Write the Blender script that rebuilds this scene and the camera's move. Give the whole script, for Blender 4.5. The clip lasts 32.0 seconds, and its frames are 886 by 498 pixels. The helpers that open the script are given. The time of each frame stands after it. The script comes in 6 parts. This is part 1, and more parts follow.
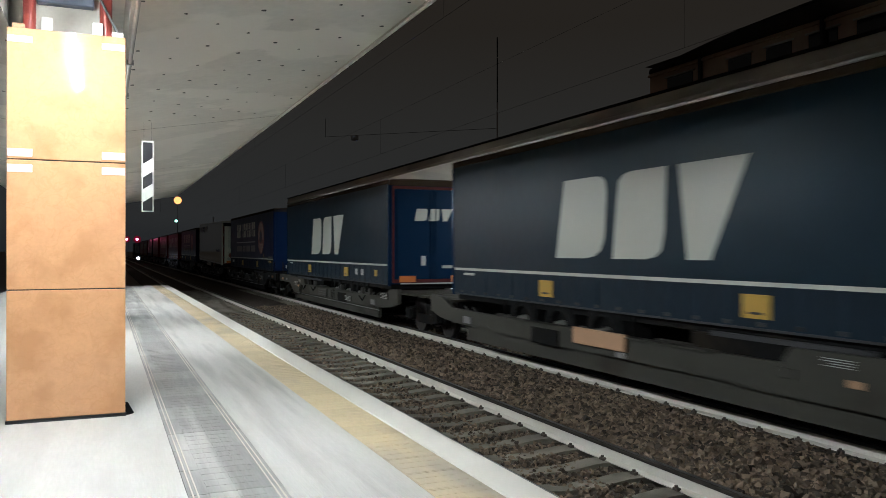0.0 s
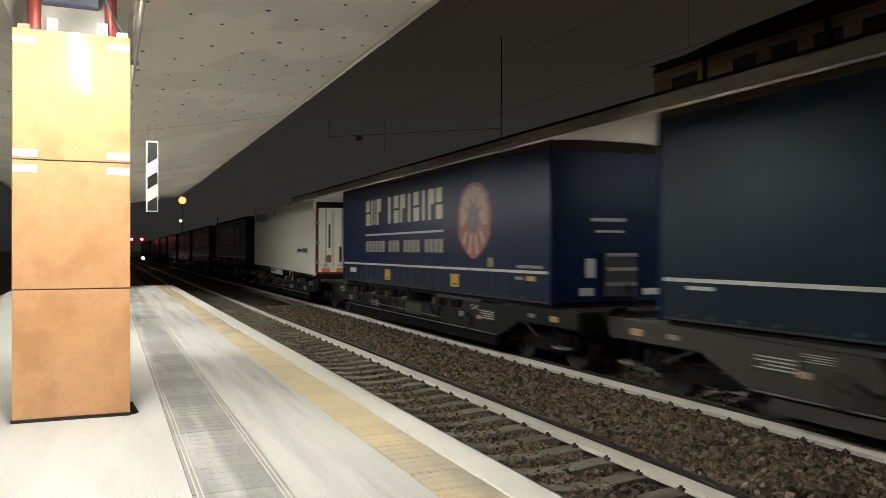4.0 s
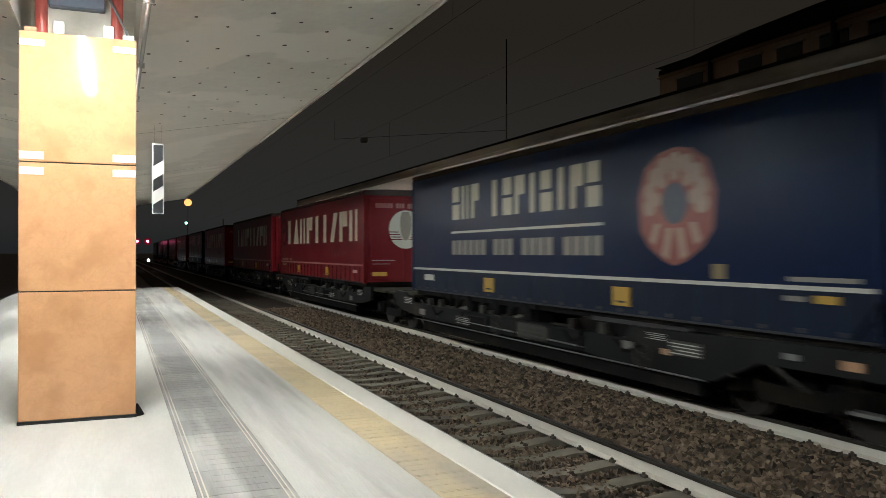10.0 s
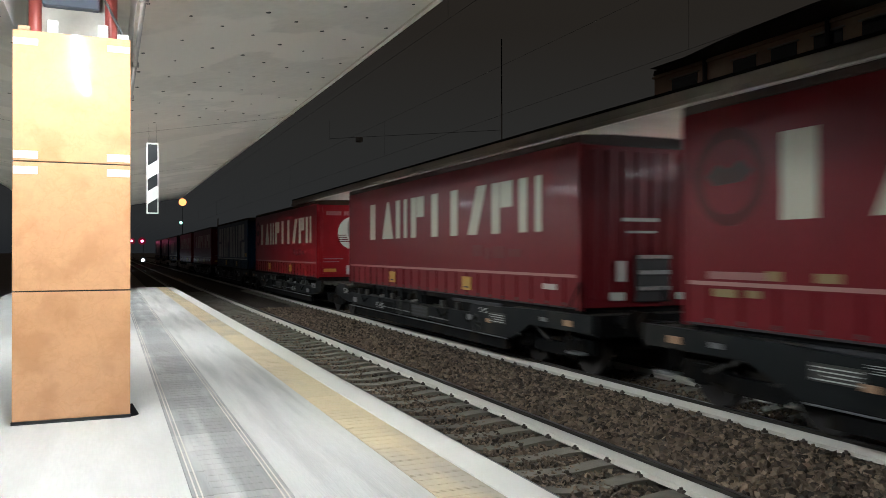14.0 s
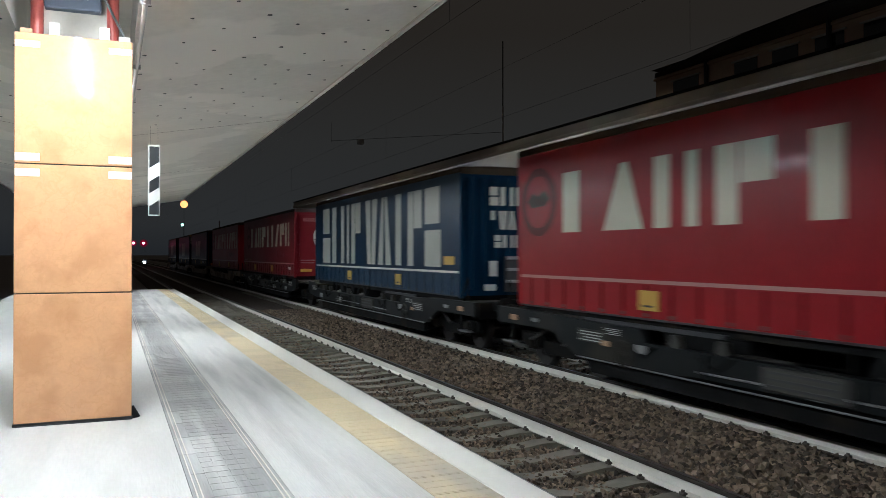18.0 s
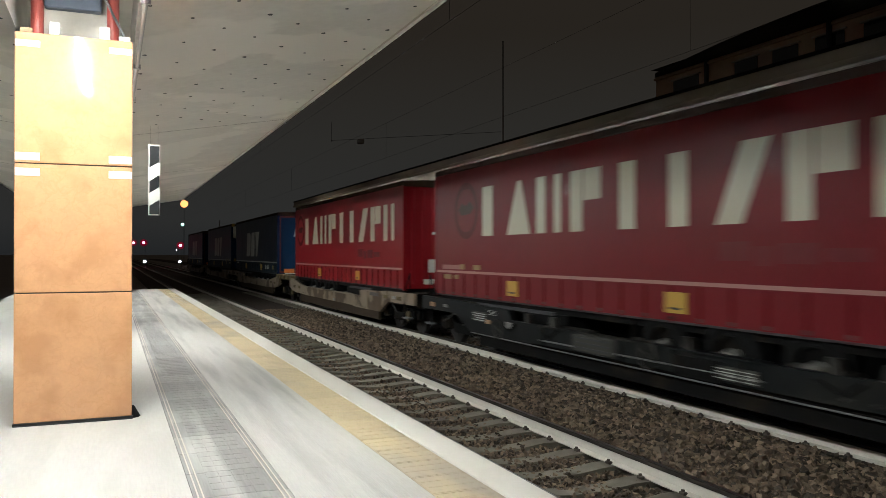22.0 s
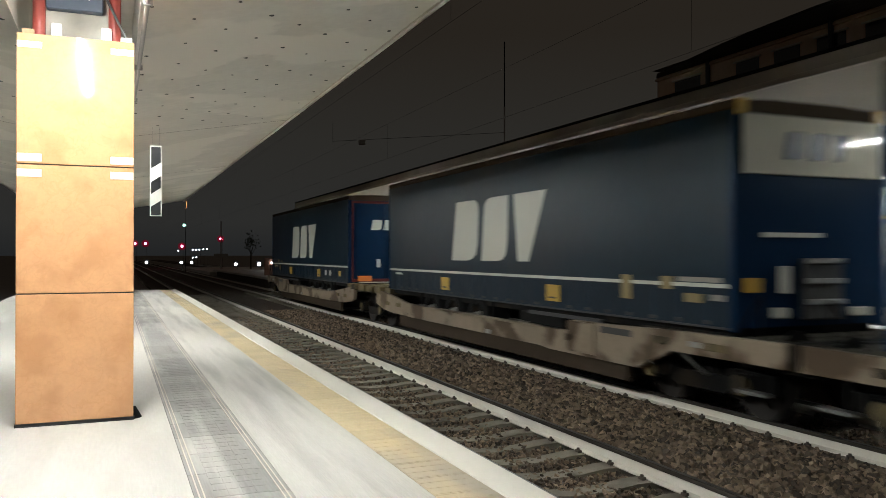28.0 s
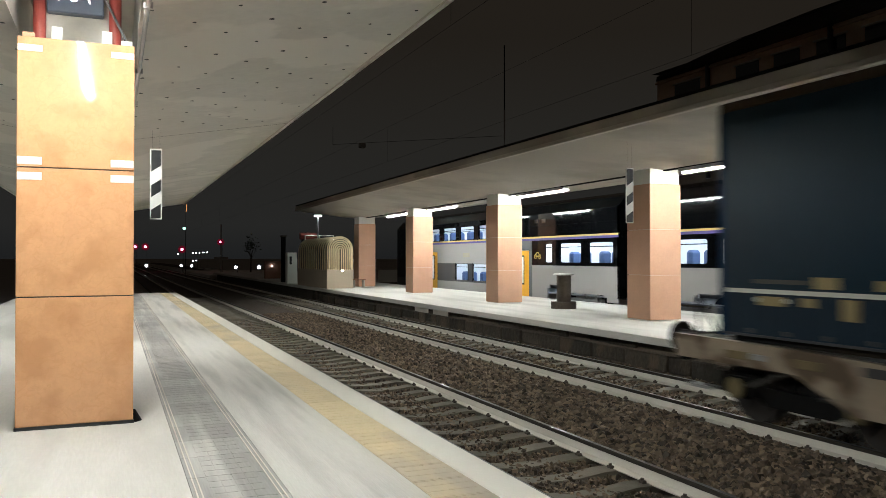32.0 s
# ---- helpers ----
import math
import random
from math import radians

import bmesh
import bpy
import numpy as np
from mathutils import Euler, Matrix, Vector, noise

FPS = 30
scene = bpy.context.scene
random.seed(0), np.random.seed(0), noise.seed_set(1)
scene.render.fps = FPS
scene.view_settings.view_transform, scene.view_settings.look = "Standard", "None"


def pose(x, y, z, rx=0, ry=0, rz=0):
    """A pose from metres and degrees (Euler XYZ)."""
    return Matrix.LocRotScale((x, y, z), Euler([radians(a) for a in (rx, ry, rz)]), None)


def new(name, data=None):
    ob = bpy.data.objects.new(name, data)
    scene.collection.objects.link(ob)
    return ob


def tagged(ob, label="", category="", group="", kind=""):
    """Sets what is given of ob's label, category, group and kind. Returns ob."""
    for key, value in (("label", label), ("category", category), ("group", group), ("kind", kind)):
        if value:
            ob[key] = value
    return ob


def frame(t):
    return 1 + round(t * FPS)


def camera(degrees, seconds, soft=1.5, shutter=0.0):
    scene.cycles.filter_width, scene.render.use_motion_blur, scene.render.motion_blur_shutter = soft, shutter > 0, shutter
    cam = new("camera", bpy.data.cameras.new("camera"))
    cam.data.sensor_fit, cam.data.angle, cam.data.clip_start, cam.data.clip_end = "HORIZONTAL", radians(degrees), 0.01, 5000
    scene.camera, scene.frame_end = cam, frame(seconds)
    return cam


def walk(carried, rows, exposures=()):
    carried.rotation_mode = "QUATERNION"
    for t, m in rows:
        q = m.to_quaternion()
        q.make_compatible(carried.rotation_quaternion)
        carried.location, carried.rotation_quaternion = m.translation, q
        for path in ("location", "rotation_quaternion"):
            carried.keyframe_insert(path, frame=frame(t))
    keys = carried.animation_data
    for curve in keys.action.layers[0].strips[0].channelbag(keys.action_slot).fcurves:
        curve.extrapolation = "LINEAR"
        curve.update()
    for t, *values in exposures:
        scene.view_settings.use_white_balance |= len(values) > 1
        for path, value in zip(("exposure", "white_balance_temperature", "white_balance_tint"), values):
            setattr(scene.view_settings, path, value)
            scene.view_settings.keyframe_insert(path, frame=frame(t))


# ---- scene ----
cam = camera(58.5, 32.0, soft=0.8, shutter=0.8)
# seconds, degrees to the right of the tracks, degrees upwards
TURNS = [
    (0, 23.162, 0.122), (0.5, 23.110, 0.130), (1, 23.052, 0.165), (1.5, 23.001, 0.183), (2, 22.974, 0.131), (2.5, 22.969, 0.116),
    (3, 22.964, 0.123), (3.5, 22.902, 0.123), (5.5, 22.829, 0.096), (6, 22.791, 0.139), (6.5, 22.757, 0.150), (7, 22.727, 0.191),
    (7.5, 22.647, 0.246), (8, 22.685, 0.242), (8.5, 22.622, 0.266), (9, 22.576, 0.300), (9.5, 22.502, 0.275), (10, 22.502, 0.267),
    (10.5, 22.656, 0.250), (11, 22.755, 0.280), (11.5, 22.790, 0.313), (12, 22.807, 0.328), (12.5, 22.807, 0.367), (13, 22.799, 0.374),
    (13.5, 22.854, 0.307), (14, 22.851, 0.245), (14.5, 22.865, 0.246), (16.5, 22.893, 0.300), (17, 22.867, 0.338), (17.5, 22.804, 0.360),
    (18, 22.757, 0.397), (18.5, 22.714, 0.418), (19, 22.688, 0.446), (19.5, 22.694, 0.485), (20, 22.805, 0.469), (20.5, 22.828, 0.387),
    (21, 22.836, 0.362), (21.5, 22.772, 0.371), (22, 22.747, 0.368), (22.5, 22.729, 0.322), (23, 22.682, 0.308), (23.5, 22.630, 0.315),
    (24, 22.619, 0.353), (24.5, 22.598, 0.367), (25, 22.635, 0.400), (25.5, 22.700, 0.368), (27.5, 22.700, 0.422), (28, 22.644, 0.426),
    (28.5, 22.606, 0.477), (29, 22.555, 0.488), (29.5, 22.522, 0.545), (30, 22.527, 0.546), (30.5, 22.583, 0.603), (31, 22.634, 0.605),
    (31.5, 22.630, 0.610), (32, 22.643, 0.655),
]
EYE = (0.0, 0.0, 1.541)
walk(cam, [(t, pose(*EYE, 90 + up, 0, -turn)) for t, turn, up in TURNS], exposures=[
    (0.0, 0.08, 5700, 10), (1.0, 0.13, 6250, 10), (6.0, 0.15, 6450, 10), (9.0, -0.02, 6000, 10), (12.0, 0.13, 6350, 10), (13.0, 0.13, 6100, 10), (14.0, 0.13, 5700, 10), (14.5, 0.13, 5600, 10), (16.5, 0.15, 5500, 10),
    (19.0, 0.11, 5480, 10), (20.0, 0.13, 5780, 10), (22.0, 0.16, 6050, 10), (24.0, 0.13, 5560, 10), (25.5, 0.13, 5560, 10), (28.0, 0.16, 6200, 10), (31.0, 0.13, 6250, 10), (32.0, -0.22, 6200, 10)])

# ---------------- plan ----------------
RAIL = -0.553          # rail heads below the platform
TRACK1, TRACK2, TRACK3 = 4.29, 8.43, 17.75
EDGE = 2.61            # edge of the near platform
FAR_Z, FAR_EDGE, FAR_BACK = -0.06, 10.1, 16.05
PILLAR_Y = [8.45 + 8.6 * k for k in range(-2, 4)]
FAR_PILLAR_Y = [17.0 + 8.6 * k for k in range(-3, 4)]

# ---------------- world and light ----------------
world = bpy.data.worlds.new("night_sky")
scene.world = world
world.use_nodes = True
wn, wl = world.node_tree.nodes, world.node_tree.links
bg = wn["Background"]
tc, sep, ramp = wn.new("ShaderNodeTexCoord"), wn.new("ShaderNodeSeparateXYZ"), wn.new("ShaderNodeValToRGB")
wl.new(tc.outputs["Generated"], sep.inputs[0])
wl.new(sep.outputs["Z"], ramp.inputs[0])
ramp.color_ramp.elements[0].position, ramp.color_ramp.elements[0].color = 0.0, (0.0150, 0.0155, 0.0155, 1)
for at_z, tone in ((0.04, (0.0225, 0.0220, 0.0200, 1)), (0.14, (0.0222, 0.0205, 0.0172, 1)), (0.27, (0.0185, 0.0148, 0.0108, 1))):
    mid = ramp.color_ramp.elements.new(at_z)
    mid.color = tone
ramp.color_ramp.elements[4].position, ramp.color_ramp.elements[4].color = 0.6, (0.0225, 0.0160, 0.0110, 1)
wl.new(ramp.outputs[0], bg.inputs[0])
bg.inputs[1].default_value = 1.0


NEAR_TUBE_X, FAR_TUBE_X = -0.31, 13.07
TUBE_POWER = 450.0

# ---------------- materials ----------------
MATS = {}


def mat(name, col, rough=0.6, metal=0.0, vary=0.25, scale=6.0, fine=60.0, bump=0.15, emit=None, power=0.0, spec=0.5, dirt=None, dirt_at=0.55, coat=0.0, coat_rough=0.07, dist=0.01, stretch=(1, 1, 1), island=0.0, rvar=0.12, tint=None, veins=None, fixed=False, edge=0.15, piece=0.0):
    if name in MATS:
        return MATS[name]
    m = bpy.data.materials.new(name)
    m.use_nodes = True
    n, l = m.node_tree.nodes, m.node_tree.links
    b = n["Principled BSDF"]
    b.inputs["Roughness"].default_value, b.inputs["Metallic"].default_value = rough, metal
    b.inputs["Specular IOR Level"].default_value = spec
    if tint:
        b.inputs["Specular Tint"].default_value = (*tint, 1)
    b.inputs["Coat Weight"].default_value = coat
    b.inputs["Coat Roughness"].default_value = coat_rough
    if emit:
        b.inputs["Base Color"].default_value = (*col, 1)
        b.inputs["Emission Color"].default_value = (*emit, 1)
        b.inputs["Emission Strength"].default_value = power
        MATS[name] = m
        return m
    t = n.new("ShaderNodeTexCoord")
    mp = n.new("ShaderNodeMapping")
    mp.inputs["Scale"].default_value = stretch
    info = n.new("ShaderNodeObjectInfo")
    if fixed:
        l.new(n.new("ShaderNodeNewGeometry").outputs["Position"], mp.inputs[0])
    else:
        l.new(t.outputs["Object"], mp.inputs[0])
    addv = n.new("ShaderNodeVectorMath")
    addv.operation = "MULTIPLY_ADD"
    l.new(info.outputs["Random"], addv.inputs[0])
    addv.inputs[1].default_value = (0, 0, 0) if fixed else (17, 31, 11)
    l.new(mp.outputs[0], addv.inputs[2])
    big, small = n.new("ShaderNodeTexNoise"), n.new("ShaderNodeTexNoise")
    big.inputs["Scale"].default_value, small.inputs["Scale"].default_value = scale, fine
    big.inputs["Detail"].default_value, small.inputs["Detail"].default_value = 5, 4
    l.new(addv.outputs[0], big.inputs["Vector"])
    l.new(addv.outputs[0], small.inputs["Vector"])
    mix = n.new("ShaderNodeMix")
    mix.data_type = "RGBA"
    lo = tuple(c * (1 - vary) for c in col)
    hi = tuple(min(1, c * (1 + vary)) for c in col)
    mix.inputs[6].default_value, mix.inputs[7].default_value = (*lo, 1), (*hi, 1)
    f = n.new("ShaderNodeMath")
    f.operation = "MULTIPLY_ADD"
    l.new(small.outputs[0], f.inputs[0])
    f.inputs[1].default_value = 0.45
    f2 = n.new("ShaderNodeMath")
    f2.operation = "MULTIPLY"
    l.new(big.outputs[0], f2.inputs[0])
    f2.inputs[1].default_value = 0.6
    l.new(f2.outputs[0], f.inputs[2])
    l.new(f.outputs[0], mix.inputs[0])
    out = mix.outputs[2]
    if dirt:
        r = n.new("ShaderNodeValToRGB")
        r.color_ramp.elements[0].position, r.color_ramp.elements[1].position = dirt_at, dirt_at + edge
        dn = n.new("ShaderNodeTexNoise")
        dn.inputs["Scale"].default_value, dn.inputs["Detail"].default_value = scale * 0.45, 8
        l.new(addv.outputs[0], dn.inputs["Vector"])
        l.new(dn.outputs[0], r.inputs[0])
        mx = n.new("ShaderNodeMix")
        mx.data_type = "RGBA"
        l.new(r.outputs[0], mx.inputs[0])
        l.new(out, mx.inputs[6])
        mx.inputs[7].default_value = (*dirt, 1)
        out = mx.outputs[2]
    if veins:
        vn, va, vm = n.new("ShaderNodeTexNoise"), n.new("ShaderNodeMath"), n.new("ShaderNodeMapRange")
        vn.inputs["Scale"].default_value, vn.inputs["Detail"].default_value, vn.inputs["Distortion"].default_value = veins[1], 5, 0.6
        l.new(addv.outputs[0], vn.inputs["Vector"])
        va.operation = "SUBTRACT"
        va.inputs[1].default_value = 0.5
        l.new(vn.outputs[0], va.inputs[0])
        vb = n.new("ShaderNodeMath")
        vb.operation = "ABSOLUTE"
        l.new(va.outputs[0], vb.inputs[0])
        l.new(vb.outputs[0], vm.inputs[0])
        vm.inputs[1].default_value, vm.inputs[2].default_value, vm.inputs[3].default_value, vm.inputs[4].default_value = 0.0, veins[2], 0.20, 0.0
        vx = n.new("ShaderNodeMix")
        vx.data_type = "RGBA"
        l.new(vm.outputs[0], vx.inputs[0])
        l.new(out, vx.inputs[6])
        vx.inputs[7].default_value = (*veins[0], 1)
        out = vx.outputs[2]
    if island:
        geo, hs = n.new("ShaderNodeNewGeometry"), n.new("ShaderNodeHueSaturation")
        mr = n.new("ShaderNodeMapRange")
        mr.inputs[3].default_value, mr.inputs[4].default_value = 1 - island, 1 + island
        l.new(geo.outputs["Random Per Island"], mr.inputs[0])
        l.new(mr.outputs[0], hs.inputs["Value"])
        l.new(out, hs.inputs["Color"])
        out = hs.outputs[0]
    if piece:
        pm, pv = n.new("ShaderNodeMapRange"), n.new("ShaderNodeHueSaturation")
        pm.inputs[3].default_value, pm.inputs[4].default_value = 1 - piece, 1 + piece
        l.new(info.outputs["Random"], pm.inputs[0])
        l.new(pm.outputs[0], pv.inputs["Value"])
        l.new(out, pv.inputs["Color"])
        out = pv.outputs[0]
    l.new(out, b.inputs["Base Color"])
    rr = n.new("ShaderNodeMapRange")
    l.new(big.outputs[0], rr.inputs[0])
    rr.inputs[3].default_value, rr.inputs[4].default_value = max(0.03, rough - rvar), min(1, rough + rvar)
    l.new(rr.outputs[0], b.inputs["Roughness"])
    if bump:
        bp = n.new("ShaderNodeBump")
        bp.inputs["Strength"].default_value, bp.inputs["Distance"].default_value = bump, dist
        l.new(small.outputs[0], bp.inputs["Height"])
        l.new(bp.outputs[0], b.inputs["Normal"])
    MATS[name] = m
    return m


CONCRETE = mat("canopy_concrete", (0.69, 0.67, 0.62), 0.85, vary=0.20, scale=1.1, fine=9, bump=0.25, dirt=(0.785, 0.76, 0.705), dirt_at=0.52, edge=0.03, fixed=True)
SLAB = mat("platform_concrete", (0.565, 0.55, 0.505), 0.72, vary=0.20, scale=2.6, fine=45, bump=0.15, dirt=(0.46, 0.445, 0.405), dirt_at=0.48, stretch=(1, 0.14, 1), fixed=True)
SLAB_WORN = mat("scuffed_platform_concrete", (0.53, 0.515, 0.475), 0.72, vary=0.24, scale=5.5, fine=60, bump=0.2, dirt=(0.38, 0.37, 0.34), dirt_at=0.47, stretch=(1.6, 0.10, 1), fixed=True, edge=0.2)
EDGING = mat("edge_stone", (0.68, 0.65, 0.58), 0.7, vary=0.10, scale=2.5, fine=60, bump=0.15)
YELLOW_TILE = mat("yellow_tactile", (0.60, 0.49, 0.30), 0.65, vary=0.20, scale=2.2, fine=50, bump=0.2, dirt=(0.40, 0.345, 0.265), dirt_at=0.52, stretch=(1, 0.3, 1), fixed=True, piece=0.06)
GREY_TILE = mat("grey_tactile", (0.255, 0.248, 0.232), 0.6, vary=0.45, scale=7.0, fine=60, bump=0.2, dirt=(0.42, 0.41, 0.385), dirt_at=0.50, stretch=(1, 0.08, 1), fixed=True, piece=0.16)
# brown wall stone, darkened in colour for the deep shadow under the slab
SHADED_STONE = mat("shaded_wall_stone", (0.050, 0.040, 0.029), 0.95, vary=0.85, scale=1.7, fine=11, bump=0.9, dist=0.05, piece=0.45, dirt=(0.110, 0.080, 0.052), dirt_at=0.56, edge=0.10)
FASCIA = mat("platform_wall", (0.10, 0.08, 0.06), 0.9, vary=0.6, scale=2.2, fine=14, bump=0.6, dist=0.03)
MARBLE = mat("orange_marble", (0.645, 0.348, 0.176), 0.06, vary=0.17, scale=6.0, fine=38, bump=0.02, dirt=(0.56, 0.290, 0.140), dirt_at=0.52, coat=0.10, coat_rough=0.34, spec=0.4, rvar=0.03, veins=((0.50, 0.235, 0.095), 6.0, 0.03))
PALE_MARBLE = mat("brown_orange_marble", (0.60, 0.362, 0.248), 0.4, vary=0.16, scale=2.0, fine=20, bump=0.0, spec=0.2)
WHITE = mat("white_paint", (0.78, 0.77, 0.72), 0.5, vary=0.06, bump=0.05)
CREAM = mat("cream_concrete", (0.56, 0.52, 0.45), 0.8, vary=0.16, scale=1.2, fine=30, bump=0.2, dirt=(0.44, 0.40, 0.34), dirt_at=0.52)
FAR_CONCRETE = mat("far_canopy_concrete", (0.46, 0.425, 0.365), 0.85, vary=0.14, scale=0.8, fine=20, bump=0.2, dirt=(0.36, 0.33, 0.28), dirt_at=0.52)
LIP_PLASTER = mat("pale_lip_plaster", (0.56, 0.525, 0.455), 0.8, vary=0.12, scale=1.5, fine=30, bump=0.15)
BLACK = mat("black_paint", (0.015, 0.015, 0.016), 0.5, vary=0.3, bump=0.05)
RUBBER = mat("black_rubber", (0.008, 0.008, 0.008), 0.8, vary=0.3, bump=0.2, spec=0.08)
CABLE_GREY = mat("grey_cable_sheath", (0.10, 0.10, 0.10), 0.5, vary=0.2, bump=0.05)
RED_PIPE = mat("red_pipe_paint", (0.32, 0.055, 0.04), 0.4, vary=0.2, bump=0.05)
ZINC = mat("galvanised_steel", (0.42, 0.42, 0.41), 0.45, 0.6, vary=0.2, scale=8, bump=0.05)
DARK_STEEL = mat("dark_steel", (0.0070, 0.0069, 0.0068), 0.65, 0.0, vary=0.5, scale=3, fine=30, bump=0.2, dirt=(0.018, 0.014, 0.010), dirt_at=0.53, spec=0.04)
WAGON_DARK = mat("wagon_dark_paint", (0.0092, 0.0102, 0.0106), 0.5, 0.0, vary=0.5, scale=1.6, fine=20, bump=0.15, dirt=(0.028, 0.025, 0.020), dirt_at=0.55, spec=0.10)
WAGON_OLIVE = mat("wagon_olive_grey_paint", (0.046, 0.044, 0.036), 0.6, 0.0, vary=0.3, scale=1.4, fine=18, bump=0.15, dirt=(0.026, 0.022, 0.016), dirt_at=0.55, spec=0.15)
GRIMY = mat("grimy_grey_paint", (0.05, 0.048, 0.042), 0.6, vary=0.5, scale=2.5, fine=25, bump=0.15, dirt=(0.018, 0.015, 0.012), dirt_at=0.5, spec=0.2)
PLATE_DULL = mat("dull_ochre_plate", (0.22, 0.165, 0.06), 0.5, vary=0.3, bump=0.02)
WAGON_BEIGE = mat("wagon_beige_paint", (0.205, 0.165, 0.122), 0.6, 0.0, vary=0.5, scale=2.4, fine=22, bump=0.2, dirt=(0.075, 0.052, 0.033), dirt_at=0.52, edge=0.06, spec=0.15)
RAIL_WEB = mat("dusty_rail_side", (0.54, 0.51, 0.45), 0.7, 0.1, vary=0.2, scale=4, fine=60, bump=0.2)
RIB_TAN = mat("tan_rib_paint", (0.58, 0.47, 0.28), 0.4, vary=0.15, bump=0.05)
RAIL_TOP = mat("worn_rail_head", (0.085, 0.078, 0.070), 0.34, 0.7, vary=0.3, scale=4, fine=50, bump=0.03)
RAIL_HEAD = mat("dark_rail_head_side", (0.030, 0.025, 0.020), 0.75, 0.1, vary=0.4, scale=5, fine=60, bump=0.2, spec=0.15)
SLEEPER = mat("old_concrete_sleeper", (0.18, 0.16, 0.125), 0.9, vary=0.35, scale=3, fine=40, bump=0.4, dirt=(0.10, 0.085, 0.065), dirt_at=0.50)
BALLAST = mat("ballast_base", (0.062, 0.045, 0.033), 0.95, vary=0.5, scale=5, fine=35, bump=0.9, dist=0.03)
# ground colour made paler in place of the night haze over it
GROUND = mat("haze_paled_ground", (0.26, 0.25, 0.24), 0.95, vary=0.4, scale=0.3, fine=4, bump=0.4)
NAVY = mat("navy_tarpaulin", (0.0030, 0.0128, 0.0232), 0.36, vary=0.32, scale=0.9, fine=4, bump=0.16, dist=0.02, spec=0.16, rvar=0.05, tint=(0.75, 0.92, 1.0))
NAVY_FOLD = mat("lighter_navy_webbing", (0.011, 0.024, 0.038), 0.6, vary=0.3, scale=3, bump=0.1, spec=0.12)
NAVY_SKIRT = mat("wavy_navy_skirt", (0.0055, 0.0140, 0.0240), 0.5, vary=0.45, scale=2.2, fine=7, bump=0.35, dist=0.03, spec=0.12, stretch=(1, 2.2, 0.6))
ROYAL_SKIRT = mat("wavy_royal_skirt", (0.0048, 0.0105, 0.0270), 0.5, vary=0.35, scale=2.2, fine=7, bump=0.35, dist=0.03, spec=0.12, stretch=(1, 2.2, 0.6))
SEA_SKIRT = mat("wavy_sea_blue_skirt", (0.0030, 0.0205, 0.0460), 0.45, vary=0.45, scale=2.2, fine=7, bump=0.6, dist=0.04, spec=0.15, stretch=(1, 2.2, 0.6))
NAVY_DOOR = mat("navy_door_paint", (0.0070, 0.0215, 0.052), 0.25, vary=0.1, scale=1, fine=30, bump=0.03, spec=0.08, rvar=0.03, tint=(0.5, 0.75, 1.0))
ROYAL = mat("royal_blue_tarpaulin", (0.0036, 0.0112, 0.041), 0.34, vary=0.28, scale=0.9, fine=4, bump=0.10, dist=0.02, spec=0.11, rvar=0.08, tint=(0.70, 0.84, 1.0))
SEA = mat("sea_blue_tarpaulin", (0.0022, 0.0185, 0.044), 0.34, vary=0.28, scale=0.9, fine=4, bump=0.09, dist=0.02, spec=0.10, rvar=0.05, tint=(0.55, 0.85, 1.0))
RED = mat("red_tarpaulin", (0.135, 0.009, 0.013), 0.38, vary=0.22, scale=0.9, fine=4, bump=0.12, dist=0.02, spec=0.13, rvar=0.06, coat=0.03)
RED_BRIGHT = mat("bright_red_tarpaulin", (0.205, 0.0085, 0.012), 0.34, vary=0.26, scale=0.9, fine=4, bump=0.12, dist=0.02, spec=0.12, rvar=0.06, coat=0.04)
ROOF_DARK = mat("sooty_roof", (0.045, 0.030, 0.026), 0.7, vary=0.25, scale=0.8, bump=0.2)
RED_DARK = mat("dark_red_tarpaulin", (0.10, 0.008, 0.010), 0.2, vary=0.2, scale=0.9, fine=5, bump=0.05, dist=0.02, spec=0.1)
REEFER = mat("white_glossy_panel", (0.665, 0.65, 0.555), 0.06, vary=0.05, scale=0.6, fine=20, bump=0.0, coat=0.0, rvar=0.02, spec=0.28)
LOGO_WHITE = mat("logo_white", (0.47, 0.48, 0.42), 0.4, vary=0.10, scale=1, bump=0.02)
LOGO_WORN = mat("worn_logo_print", (0.33, 0.34, 0.29), 0.4, vary=0.22, scale=1.6, fine=12, bump=0.02)
LOGO_CREAM = mat("logo_cream", (0.46, 0.44, 0.33), 0.4, vary=0.1, scale=1, bump=0.02)
LOGO_NAVY = mat("logo_navy", (0.02, 0.03, 0.06), 0.4, vary=0.1, bump=0.02)
YELLOW = mat("yellow_label", (0.44, 0.27, 0.03), 0.5, vary=0.2, scale=3, bump=0.02)
ORANGE = mat("orange_reflector", (0.60, 0.17, 0.03), 0.35, vary=0.15, bump=0.02)
RED_TRIM = mat("dark_red_trim", (0.085, 0.016, 0.016), 0.5, vary=0.2, bump=0.05, spec=0.15)
ROOF_BROWN = mat("dusty_tarpaulin_roof", (0.05, 0.036, 0.023), 0.85, vary=0.25, scale=0.8, bump=0.2, spec=0.08)
ALU = mat("dull_aluminium", (0.24, 0.24, 0.235), 0.45, 0.6, vary=0.15, bump=0.05)
TAN = mat("tan_plywood", (0.42, 0.25, 0.14), 0.7, vary=0.2, scale=3, bump=0.1)
COACH_WHITE = mat("coach_light_grey", (0.29, 0.285, 0.28), 0.35, vary=0.08, scale=1, bump=0.01, spec=0.3)
